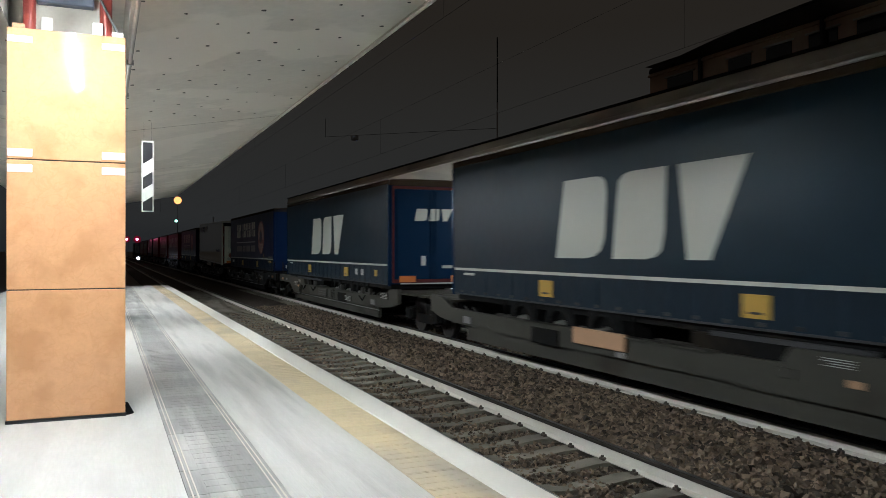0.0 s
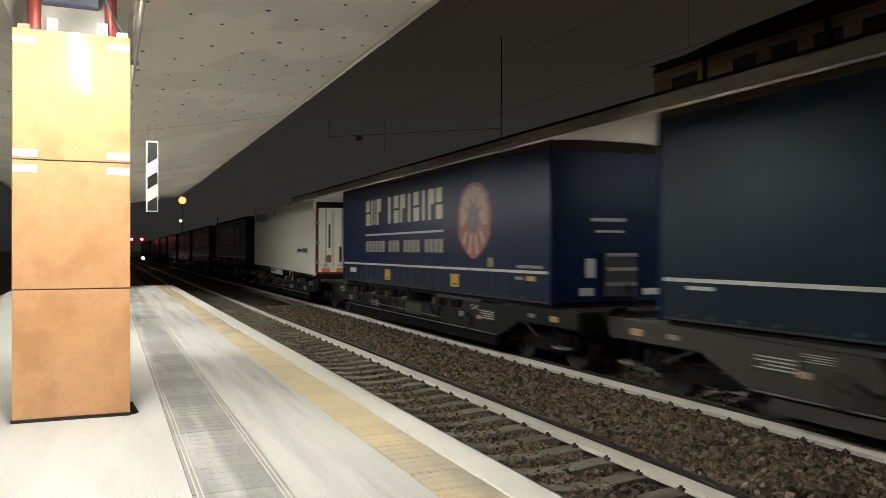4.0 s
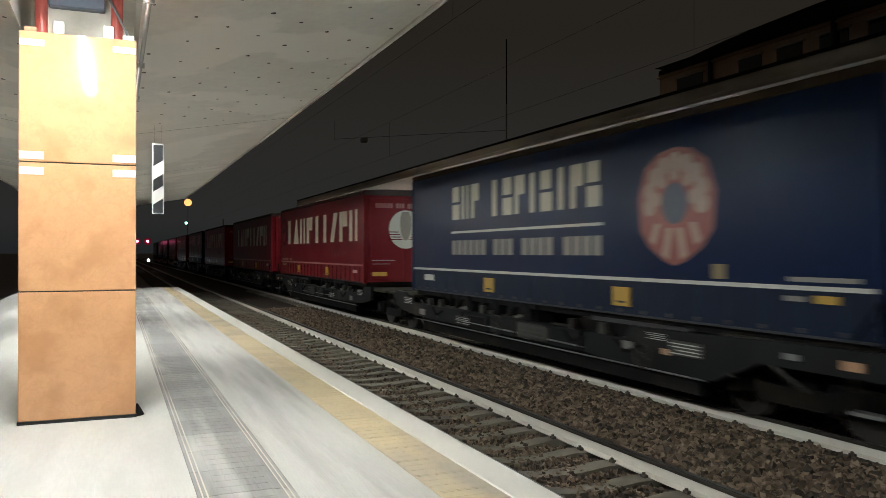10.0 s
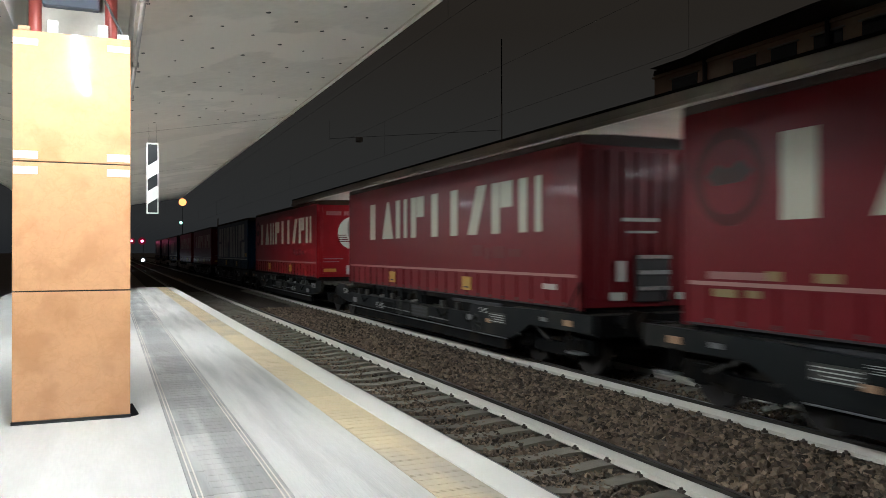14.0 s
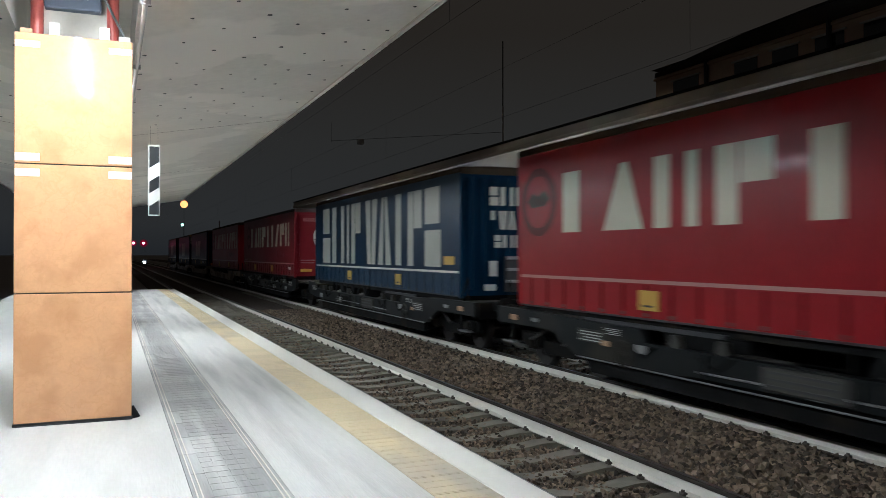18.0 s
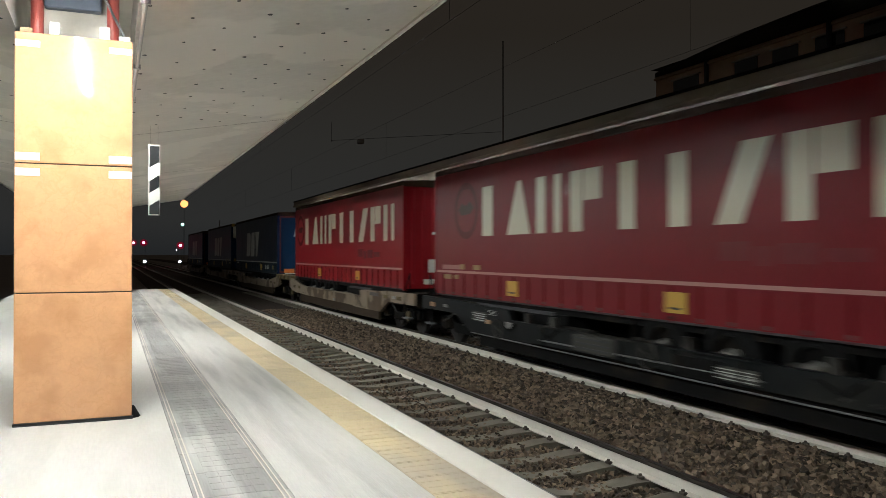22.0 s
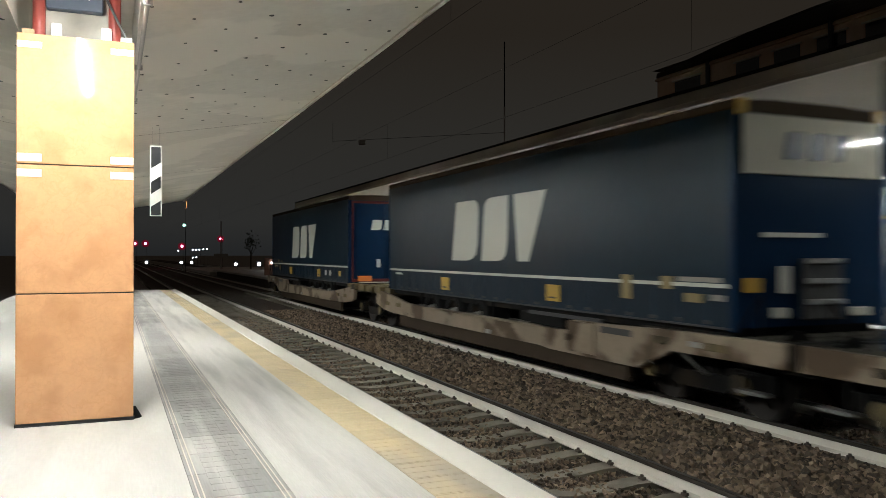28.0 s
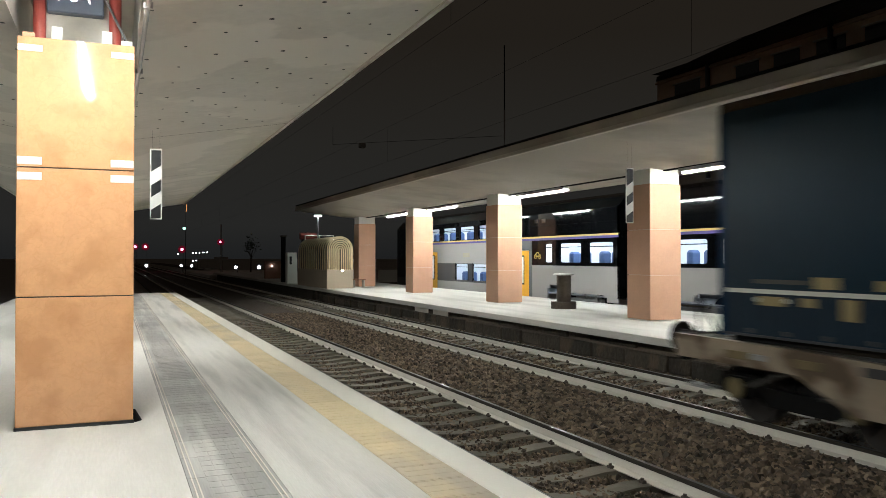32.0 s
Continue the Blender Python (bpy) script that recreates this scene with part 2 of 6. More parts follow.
COACH_DARK = mat("coach_black_gloss", (0.0030, 0.0035, 0.0045), 0.06, vary=0.15, scale=1, bump=0.015, fine=3, spec=0.12, rvar=0.01)
COACH_BAND = mat("coach_band_grey", (0.055, 0.055, 0.06), 0.4, vary=0.12, scale=1, bump=0.01, spec=0.2)
COACH_MID = mat("coach_mid_grey", (0.11, 0.115, 0.13), 0.35, vary=0.1, scale=1, bump=0.01, spec=0.3)
COACH_YELLOW = mat("coach_yellow", (0.80, 0.40, 0.014), 0.35, vary=0.05, bump=0.01)
COACH_PRINT = mat("coach_faded_print", (0.34, 0.32, 0.24), 0.4, vary=0.2, scale=3, bump=0.01, spec=0.2)
BAND_YELLOW = mat("coach_pale_yellow", (0.70, 0.52, 0.12), 0.35, vary=0.08, bump=0.01)
COACH_BLUE = mat("coach_blue", (0.045, 0.035, 0.24), 0.4, vary=0.1, bump=0.01)
SEAT_BLUE = mat("blue_seat_cloth", (0.045, 0.085, 0.19), 0.8, vary=0.2, bump=0.1)
BRICK_WALL = mat("brown_render", (0.26, 0.13, 0.085), 0.85, vary=0.2, scale=2, fine=40, bump=0.2)
DULL_RED = mat("dull_red_metal", (0.24, 0.04, 0.03), 0.5, vary=0.2, bump=0.05)
SLATE = mat("slate_blue_paint", (0.10, 0.12, 0.16), 0.5, vary=0.15, bump=0.03)
TUBE = mat("tube_glow", (1, 1, 1), 0.5, emit=(0.98, 0.99, 0.91), power=TUBE_POWER)
TUBE_FAR = mat("far_tube_glow", (1, 1, 1), 0.5, emit=(0.98, 0.99, 0.91), power=TUBE_POWER * 1.05)
# nearest far tube, out of view, dimmed to keep trailer ends from overlighting
TUBE_DIM = mat("dim_tube_glow", (1, 1, 1), 0.5, emit=(0.98, 0.98, 0.88), power=TUBE_POWER * 0.42)
INSIDE = mat("coach_inside", (0.55, 0.60, 0.66), 0.6, vary=0.05, bump=0)
INSIDE_LIGHT = mat("coach_ceiling_light", (1, 1, 1), 0.5, emit=(0.86, 0.94, 1.0), power=22.0)
DOOR_LIGHT = mat("vestibule_light", (1, 1, 1), 0.5, emit=(0.92, 0.97, 1.0), power=90.0)
GLASS_DARK = mat("dark_glass", (0.02, 0.022, 0.025), 0.08, vary=0.05, bump=0, spec=0.7)
LAMP_WHITE = mat("lamp_white", (1, 1, 1), 0.5, emit=(0.88, 1.0, 0.88), power=70.0)
SIG_RED = mat("signal_red", (1, 0.1, 0.1), 0.5, emit=(1.0, 0.16, 0.30), power=14.0)
# dim red emission that imitates the halo round a signal lens
SIG_HALO = mat("signal_red_halo", (0.04, 0.002, 0.004), 0.4, emit=(1.0, 0.03, 0.12), power=0.07)
SIG_GREEN = mat("signal_green", (0.3, 1, 0.7), 0.5, emit=(0.45, 1.0, 0.72), power=2.5)
SIG_ORANGE = mat("lamp_orange", (1, 0.6, 0.2), 0.5, emit=(1.0, 0.36, 0.10), power=2.2)
SIG_WHITE = mat("far_lamp_white", (1, 1, 1), 0.5, emit=(0.95, 0.97, 1.0), power=14.0)
STONE = mat("ballast_stone", (0.132, 0.097, 0.066), 0.9, vary=0.25, scale=9, fine=80, bump=0.5, island=0.75)


# ---------------- mesh helpers ----------------
def box(bm, x0, x1, y0, y1, z0, z1, bevel=0.0):
    r = bmesh.ops.create_cube(bm, size=1.0, matrix=Matrix.Translation(((x0 + x1) / 2, (y0 + y1) / 2, (z0 + z1) / 2)) @ Matrix.Diagonal((x1 - x0, y1 - y0, z1 - z0, 1)))
    if bevel:
        es = {e for v in r["verts"] for e in v.link_edges}
        bmesh.ops.bevel(bm, geom=list(es), offset=bevel, segments=1, affect="EDGES", profile=0.5)
    return bm


def cyl(bm, p, q, r, n=16, r2=None):
    p, q = Vector(p), Vector(q)
    d = q - p
    m = Matrix.Translation((p + q) / 2) @ d.to_track_quat("Z", "Y").to_matrix().to_4x4()
    bmesh.ops.create_cone(bm, cap_ends=True, segments=n, radius1=r, radius2=r if r2 is None else r2, depth=d.length, matrix=m)
    return bm


def prism(bm, poly, a, b, axis="x"):
    """A polygon of (u, v) drawn out from a to b along an axis: x takes (y, z), y takes (x, z), z takes (x, y)."""
    def at(u, v, w):
        return {"x": (w, u, v), "y": (u, w, v), "z": (u, v, w)}[axis]
    lo = [bm.verts.new(at(u, v, a)) for u, v in poly]
    hi = [bm.verts.new(at(u, v, b)) for u, v in poly]
    n = len(poly)
    faces = [bm.faces.new(lo), bm.faces.new(hi[::-1])]
    for i in range(n):
        faces.append(bm.faces.new((lo[i], hi[i], hi[(i + 1) % n], lo[(i + 1) % n])))
    bmesh.ops.recalc_face_normals(bm, faces=faces)
    return bm


def mesh_of(name, bm, material):
    me = bpy.data.meshes.new(name)
    bm.to_mesh(me)
    bm.free()
    me.materials.append(material)
    return me


def part(name, bm, material, parent, label="", at=None):
    """One mesh object under a thing or a part; bm may be a mesh that others share."""
    me = bm if isinstance(bm, bpy.types.Mesh) else mesh_of(name, bm, material)
    ob = new(name, me)
    ob.parent = parent
    if at is not None:
        ob.matrix_basis = at
    if label:
        ob["label"] = label
    return ob


def thing(name, label, category, at=None, group="", kind=""):
    ob = new(name)
    ob.empty_display_size = 0.2
    if at is not None:
        ob.matrix_basis = at
    return tagged(ob, label, category, group, kind)


def solid(name, bm, material, label, category, at=None, group="", kind=""):
    ob = new(name, bm if isinstance(bm, bpy.types.Mesh) else mesh_of(name, bm, material))
    if at is not None:
        ob.matrix_basis = at
    return tagged(ob, label, category, group, kind)


def B():
    return bmesh.new()


# ---------------- ground and tracks ----------------
solid("ground", box(B(), -900, 1200, -300, 2500, -1.3, -1.0), GROUND, "bare ground round the station, coloured paler for the night haze", "ground", kind="structure")
solid("ballast_bed", box(B(), EDGE - 0.15, FAR_EDGE + 0.25, -30, 700, -1.02, -0.79), BALLAST, "brown crushed stone bed under the tracks", "ballast", kind="structure")
solid("ballast_bed", box(B(), FAR_BACK - 0.2, 20.5, -30, 400, -1.02, -0.79), BALLAST, "brown crushed stone bed beyond the platform", "ballast", kind="structure")
RAIL_PROFILE = [(-0.075, 0), (0.075, 0), (0.075, 0.012), (0.020, 0.034), (0.016, 0.122), (-0.016, 0.122), (-0.020, 0.034), (-0.075, 0.012)]
HEAD = [(-0.016, 0.1222), (0.016, 0.1222), (0.035, 0.134), (0.036, 0.162), (0.030, 0.1725), (-0.030, 0.1725), (-0.036, 0.162), (-0.035, 0.134)]
RUNNING = [(-0.024, 0.1726), (0.024, 0.1726), (0.022, 0.1745), (-0.022, 0.1745)]


def track(x, label, y0, y1):
    t = thing("railway_track", label, "railway track", pose(x, 0, RAIL - 0.1745), kind="structure")
    for s in (-0.7525, 0.7525):
        r = part("rail", prism(B(), [(u + s, v) for u, v in RAIL_PROFILE], y0, y1, "y"), RAIL_WEB, t, "dusty brown steel rail with a worn head")
        part("rail_head", prism(B(), [(u + s, v) for u, v in HEAD], y0, y1, "y"), RAIL_HEAD, r, "dark rusty rail head")
        part("running_surface", prism(B(), [(u + s, v) for u, v in RUNNING], y0, y1, "y"), RAIL_TOP, r, "worn bright running surface")
    return t


track_a = track(TRACK1, "empty track beside the platform edge", -25, 700)
track_b = track(TRACK2, "track on which the freight train runs", -60, 700)
track_c = track(TRACK3, "track of the standing commuter train", -30, 200)

# ---------------- near platform ----------------
P0, P1 = -14.0, 37.3
plat = thing("platform", "light concrete station platform with tactile strips", "platform", kind="structure")
part("slab", box(B(), -3.45, 0.48, P0, P1, -0.22, 0.0), SLAB, plat)
part("slab", box(B(), 1.08, 1.90, P0, P1, -0.22, 0.0), SLAB_WORN, plat, "scuffed concrete strip")
part("slab_bed", box(B(), 0.48, 1.08, P0, P1, -0.22, -0.012), SLAB, plat)
part("slab_bed", box(B(), 1.90, 2.31, P0, P1, -0.22, -0.012), SLAB, plat)
part("edge_stone", box(B(), 2.31, EDGE, P0, P1, -0.16, 0.004, 0.012), EDGING, plat, "pale stone platform edge")
part("wall_below", box(B(), -3.3, EDGE - 0.12, P0, P1 - 0.1, -1.0, -0.221), FASCIA, plat)

# ---------------- near canopy ----------------
C0, C1 = -14.0, 40.2


def wing(side):
    """One wing of a butterfly canopy in section: (out from the middle, height)."""
    return [(side * 0.52, 3.66), (side * 3.42, 4.155), (side * 3.48, 4.19), (side * 3.48, 4.30), (side * 3.42, 4.33), (side * 0.52, 4.45)]


NEAR_MID = -0.31
canopy = thing("ceiling_canopy", "board-marked concrete platform canopy with rising wings", "canopy", pose(NEAR_MID, 0, 0), kind="structure")
for s in (-1, 1):
    part("wing", prism(B(), wing(s), C0, C1, "y"), CONCRETE, canopy)
part("channel_roof", box(B(), -0.52, 0.52, C0, C1, 4.30, 4.45), CONCRETE, canopy)


# ---------------- near pillars ----------------
def near_pillar(y):
    p = thing("platform_pillar", "pillar clad in polished orange marble panels with thin dark joints", "pillar", pose(NEAR_MID, y, 0), "pillars of the near platform")
    part("core", box(B(), -0.46, 0.46, -0.46, 0.46, 0.0, 3.49), BLACK, p, "dark gap between the panels")
    part("shaft", box(B(), -0.36, 0.36, -0.30, 0.40, 3.49, 4.34), CREAM, p, "bare concrete column above the cladding")
    zs = [(0.03, 1.185), (1.195, 2.352), (2.362, 3.53)]
    for z0, z1 in zs:
        for k in range(4):
            m = pose(0, 0, 0, 0, 0, 90 * k)
            part("panel", box(B(), -0.488, 0.488, -0.49, -0.462, z0, z1, 0.004), MARBLE, p, at=m)
    part("plinth", box(B(), -0.498, 0.498, -0.498, 0.498, 0.0, 0.028), BLACK, p)
    for z in (1.19, 2.357):
        for sx in (-1, 1):
            for dz in (-0.085, 0.055):
                if z > 2:
                    part("clamp_plate", box(B(), sx * 0.385 - 0.1, sx * 0.385 + 0.1, -0.4965, -0.4895, z + dz - 0.03, z + dz + 0.04, 0.003), WHITE, p, "white plate at a panel corner")
    for sx in (-1, 1):
        part("clamp_plate", box(B(), sx * 0.385 - 0.1, sx * 0.385 + 0.1, -0.4965, -0.4895, 3.40, 3.46, 0.003), WHITE, p, "white plate at a panel corner")
    part("base_foot", cyl(B(), (0.515, -0.40, 0.0), (0.50, -0.40, 0.11), 0.055, 14, 0.012), RUBBER, p, "small black foot at the base")
    for sx in (-0.32, 0.32):
        part("downpipe", cyl(B(), (sx, -0.36, 3.5), (sx, -0.36, 4.32), 0.055, 20), RED_PIPE, p, "red rainwater pipe")
    # added box that only fills in the dark bluish band between the pipes
    part("junction_box", box(B(), -0.26, 0.22, -0.42, -0.302, 3.80, 4.32, 0.012), SLATE, p, "slate blue box filling the dark band between the pipes")
    for sx, m in ((-0.40, TAN), (0.42, WHITE)):
        part("clip", box(B(), sx - 0.05, sx + 0.05, -0.48, -0.42, 3.531, 3.575, 0.005), m, p)
    part("cable", cyl(cyl(B(), (0.16, -0.44, 4.1), (0.40, -0.44, 3.62), 0.012, 8), (0.40, -0.44, 3.62), (0.44, -0.42, 3.5), 0.012, 8), CABLE_GREY, p, "loose grey cable")
    for sx in (-0.17, 0.25):
        part("bracket", box(B(), sx - 0.045, sx + 0.045, -0.47, -0.40, 3.53, 3.65, 0.006), WHITE, p, "small white bracket")
    return p


for y in PILLAR_Y[2:]:
    near_pillar(y)


# ---------------- striped signs ----------------
def striped_sign(x, y, z0, z1, w, hang, rz=0):
    s = thing("striped_sign", "hanging black board with white slanted stripes and white border", "sign", pose(x, y, 0, 0, 0, rz), "striped boards under the canopies")
    part("board", box(B(), -w / 2, w / 2, -0.012, 0.012, z0, z1), WHITE, s)
    h = z1 - z0
    e = 0.018
    for a, b in ((0.02, 0.24), (0.43, 0.60), (0.78, 0.985)):
        lo, hi = z1 - h * b, z1 - h * a
        k = w * 0.55
        poly = [(-w / 2 + e, lo - (k if b < 0.9 else 0)), (w / 2 - e, lo), (w / 2 - e, hi + (0 if a < 0.1 else 0)), (-w / 2 + e, hi - (0 if a < 0.1 else k))]
        if a < 0.1:
            poly = [(-w / 2 + e, lo - k), (w / 2 - e, lo), (w / 2 - e, hi), (-w / 2 + e, hi)]
        part("stripe", prism(B(), poly, -0.0165, -0.0125, "y"), BLACK, s)
    for sx in (-0.06, 0.06):
        part("hanger", cyl(B(), (sx, 0, z1 - 0.05), (sx, 0, hang), 0.0012, 8), DARK_STEEL, s)
    return s


striped_sign(0.67, 14.3, 2.20, 3.40, 0.19, 3.72)
striped_sign(10.36, 14.3, 2.30, 3.50, 0.19, 4.16)


# ---------------- far platform and canopy ----------------
fp = thing("platform", "far island platform of pale concrete over a dark wall", "platform", kind="structure")
part("slab", box(B(), FAR_EDGE, FAR_BACK, -20, 90, FAR_Z - 0.16, FAR_Z, 0.01), SLAB, fp)
part("wall_below", box(B(), FAR_EDGE + 0.48, FAR_BACK - 0.3, -20, 90, -1.0, FAR_Z - 0.161), FASCIA, fp)
FAR_MID = 13.07
fc = thing("ceiling_canopy", "pale concrete canopy over the far platform", "canopy", pose(FAR_MID, 0, 0.0), kind="structure")
for s in (-1, 1):
    part("wing", prism(B(), [(s * 0.0, 3.80), (s * 0.6, 3.84), (s * 3.62, 4.155), (s * 3.67, 4.185), (s * 3.67, 4.45), (s * 3.6, 4.47), (0, 4.6)], -20, 44.0, "y"), FAR_CONCRETE, fc)


part("lip", box(B(), -3.715, -3.60, -20, 44.02, 4.145, 4.235, 0.01), LIP_PLASTER, fc, "pale lip along the canopy edge")
# dark strip draws the shadow line along the canopy's top edge
part("gutter_edge", box(B(), -3.70, -3.672, -20, 44.01, 4.42, 4.475, 0.006), DARK_STEEL, fc, "thin dark strip for the shadow line on the canopy edge")


def far_pillar(y):
    p = thing("platform_pillar", "square pillar with pinkish marble cladding and a bare white top", "pillar", pose(FAR_MID, y, FAR_Z), "pillars of the far platform")
    part("shaft", box(B(), -0.455, 0.455, -0.455, 0.455, 0, 3.90), WHITE, p, "bare concrete column")
    for z0, z1 in ((0.02, 1.16), (1.166, 2.33), (2.336, 3.50)):
        for k in range(4):
            part("panel", box(B(), -0.48, 0.48, -0.485, -0.457, z0, z1, 0.004), PALE_MARBLE, p, at=pose(0, 0, 0, 0, 0, 90 * k))
    return p


for y in FAR_PILLAR_Y:
    far_pillar(y)


def tube_fixture(x, y, z, label, group, glow, lip=-0.02, start=-1.22):
    f = thing("ceiling_light", label, "ceiling light", pose(x, y, z), group)
    part("housing", box(B(), -0.10, 0.10, start - 0.07, 1.75, 0.05, 0.11, 0.01), ZINC, f)
    for sx in (-1, 1):
        part("reflector", prism(B(), [(sx * 0.085, 0.05), (sx * 0.10, 0.05), (sx * 0.125, lip), (sx * 0.115, lip)], start - 0.07, 1.75, "y"), WHITE, f, "white reflector side")
    part("tube", cyl(B(), (0, start, 0), (0, 1.68, 0), 0.028, 12), glow, f, "glowing fluorescent tube")
    for yy in (start + 0.4, 1.3):
        part("hanger", cyl(B(), (0, yy, 0.1), (0, yy, 0.45), 0.01, 8), ZINC, f)


for y in PILLAR_Y[2:]:
    tube_fixture(NEAR_TUBE_X, y - 2.85, 3.72, "lit fluorescent tube light under the near canopy", "lights of the near platform", TUBE)
for y in FAR_PILLAR_Y[2:]:
    tube_fixture(FAR_TUBE_X, y - (5.7 if y > 40 else 2.85), 3.66, "lit fluorescent tube light under the far canopy", "lights of the far platform", TUBE_FAR if y > 10 else TUBE_DIM, 0.005, -1.35)

# ---------------- canopy details ----------------
def soffit_z(off):
    return 3.66 + (abs(off) - 0.52) * (4.155 - 3.66) / 2.90


rng = random.Random(4)
bm = B()
for s in (-1, 1):
    for a in range(8):
        for k in range(-6, 35):
            off, y = s * (0.615 + a * 0.372 + rng.uniform(-0.02, 0.02)), 7.2 + k * 0.935 + (0.47 if a % 2 else 0.0) + rng.uniform(-0.04, 0.04)
            if rng.random() < 0.90 and y < 14.9:
                z = soffit_z(off)
                cyl(bm, (off, y, z - 0.004), (off, y, z + 0.02), rng.uniform(0.015, 0.027), 8)
part("tie_hole", bm, BLACK, canopy, "dark formwork holes in the soffit")
for y in (6.7, 15.3, 23.9, 32.5):
    for s in (-1, 1):
        bm = B()
        prism(bm, [(s * 0.54, 3.663), (s * 3.40, 4.151), (s * 3.40, 4.156), (s * 0.54, 3.668)], y - 0.012, y + 0.012, "y")
        part("joint", bm, FASCIA, canopy, "dark casting joint")
for s in (-1, 1):
    part("drip_edge", prism(B(), [(s * 3.40, 4.146), (s * 3.485, 4.176), (s * 3.485, 4.215), (s * 3.481, 4.215), (s * 3.478, 4.18), (s * 3.40, 4.152)], C0, C1, "y"), CREAM, canopy, "pale drip edge")
for s in (-1, 1):
    part("edge_lip", prism(B(), [(s * 3.445, 4.125), (s * 3.458, 4.125), (s * 3.47, 4.19), (s * 3.445, 4.19)], C0, C1, "y"), WHITE, canopy, "thin white edge strip")
con = thing("conduit", "grey cable pipe clipped under the canopy", "pipe")
part("pipe", cyl(B(), (0.26, 3.5, 3.64), (0.26, 12.2, 3.64), 0.022, 10), ZINC, con)
for y in (4.5, 7.0, 9.5, 11.5):
    part("clip", box(B(), 0.22, 0.30, y - 0.02, y + 0.02, 3.615, 3.668), ZINC, con)

# ---------------- small things on the far platform ----------------
bn = thing("litter_bin", "round brown concrete litter bin with wide lid and base", "litter bin", pose(13.2, 21.7, FAR_Z))
part("base", cyl(B(), (0, 0, 0), (0, 0, 0.22), 0.40, 28), FASCIA, bn)
part("drum", cyl(B(), (0, 0, 0.22), (0, 0, 1.06), 0.225, 28), FASCIA, bn)
part("lid", cyl(B(), (0, 0, 1.06), (0, 0, 1.11), 0.34, 28, 0.30), ZINC, bn, "pale grey lid")
blk = random.Random(23)
for z0, z1 in ((-0.80, -0.47), (-0.40, FAR_Z - 0.17)):
    y = 10.0
    while y < 44.0:
        ln = blk.uniform(0.5, 1.5)
        x = FAR_EDGE + 0.36 + blk.uniform(0.0, 0.09)
        part("wall_block", box(B(), x, FAR_EDGE + 0.479, y, y + ln - blk.uniform(0.004, 0.03), z0 + blk.uniform(-0.06, 0.05), z1, 0.03), SHADED_STONE, fp)
        y += ln
for y in (24.4, 26.2):
    part("name_plate", box(B(), FAR_EDGE + 0.24, FAR_EDGE + 0.268, y, y + 1.3, -0.42, -0.24), CREAM, fp, "pale blank plate on the platform wall")

tray = thing("cable_tray", "dark cable duct along the lights under the far canopy", "cable duct")
part("duct", box(B(), 13.02, 13.12, -15, 43.5, 3.77, 3.83, 0.005), DARK_STEEL, tray)
wall = thing("pale_barrier", "pale low barrier beyond the far platform", "barrier", pose(19.5, 60, -1.0))
part("panel", box(B(), 0, 6.0, 0, 0.2, 0.6, 1.6, 0.02), CREAM, wall)
part("foot", box(B(), 0.2, 5.8, 0.02, 0.18, 0, 0.6), FASCIA, wall)
pole = thing("white_post", "slim white post beyond the far platform", "post", pose(19.0, 52, -1.0))
part("tube", cyl(B(), (0, 0, 0), (0, 0, 4.0), 0.10, 12), WHITE, pole)
part("cap", cyl(B(), (0, 0, 4.0), (0, 0, 4.15), 0.14, 12, 0.05), ZINC, pole)

# stair shelter with ribs
sh = thing("stair_shelter", "arched shelter with curved ribs over a beige stair wall", "shelter", pose(10.3, 40.4, FAR_Z))
W, LEN = 1.42, 7.1
BEIGE_RENDER = mat("beige_render", (0.36, 0.30, 0.225), 0.85, vary=0.15, scale=2, bump=0.15)
part("front_wall", box(B(), 0.0, W, 0.0, 0.18, 0, 0.98), BEIGE_RENDER, sh, "beige end wall")
part("side_wall", box(B(), 0.0, 0.16, 0.18, LEN, 0, 0.98), BEIGE_RENDER, sh)
part("side_wall", box(B(), W - 0.16, W, 0.18, LEN, 0, 0.98), BEIGE_RENDER, sh)


def arch(r0, r1, y0, y1, n=14):
    pts = []
    for rad, order in ((r1, range(n + 1)), (r0, range(n, -1, -1))):
        for k in order:
            a = math.pi * k / n
            pts.append((W / 2 - rad * math.cos(a), 2.05 + rad * math.sin(a)))
    pts = [(W / 2 - r1, 0.98)] + pts[:n + 1] + [(W / 2 + r1, 0.98), (W / 2 + r0, 0.98)] + pts[n + 1:] + [(W / 2 - r0, 0.98)]
    return prism(B(), pts, y0, y1, "y")


for k in range(15):
    y = 0.05 + k * 0.49
    part("rib", mesh_of("rib", arch(0.65, 0.70, y, y + 0.07), RIB_TAN), RIB_TAN, sh)
part("glazing", arch(0.60, 0.61, 0.06, LEN - 0.1), GLASS_DARK, sh, "dark curved glazing")
for k in range(6):
    rad = 0.62 - 0.105 * k
    part("front_arch", arch(rad - 0.055, rad, 0.0, 0.06), RIB_TAN, sh, "tan nested arch bar")
part("wall_lamp", box(B(), 0.80, 0.86, -0.04, 0.0, 0.92, 0.96, 0.008), LAMP_WHITE, sh, "small lit lamp on the end wall")
part("front_glass", box(B(), 0.1, W - 0.1, 0.09, 0.10, 0.98, 2.4), GLASS_DARK, sh)
cab = thing("equipment_cabinet", "white metal cabinet with a dark opening on the platform", "cabinet", pose(10.14, 49.8, FAR_Z))
part("body", box(B(), 0, 0.62, 0, 0.6, 0, 1.95, 0.02), WHITE, cab)
part("door", box(B(), 0.06, 0.36, -0.012, 0.0, 0.08, 1.88), WHITE, cab)
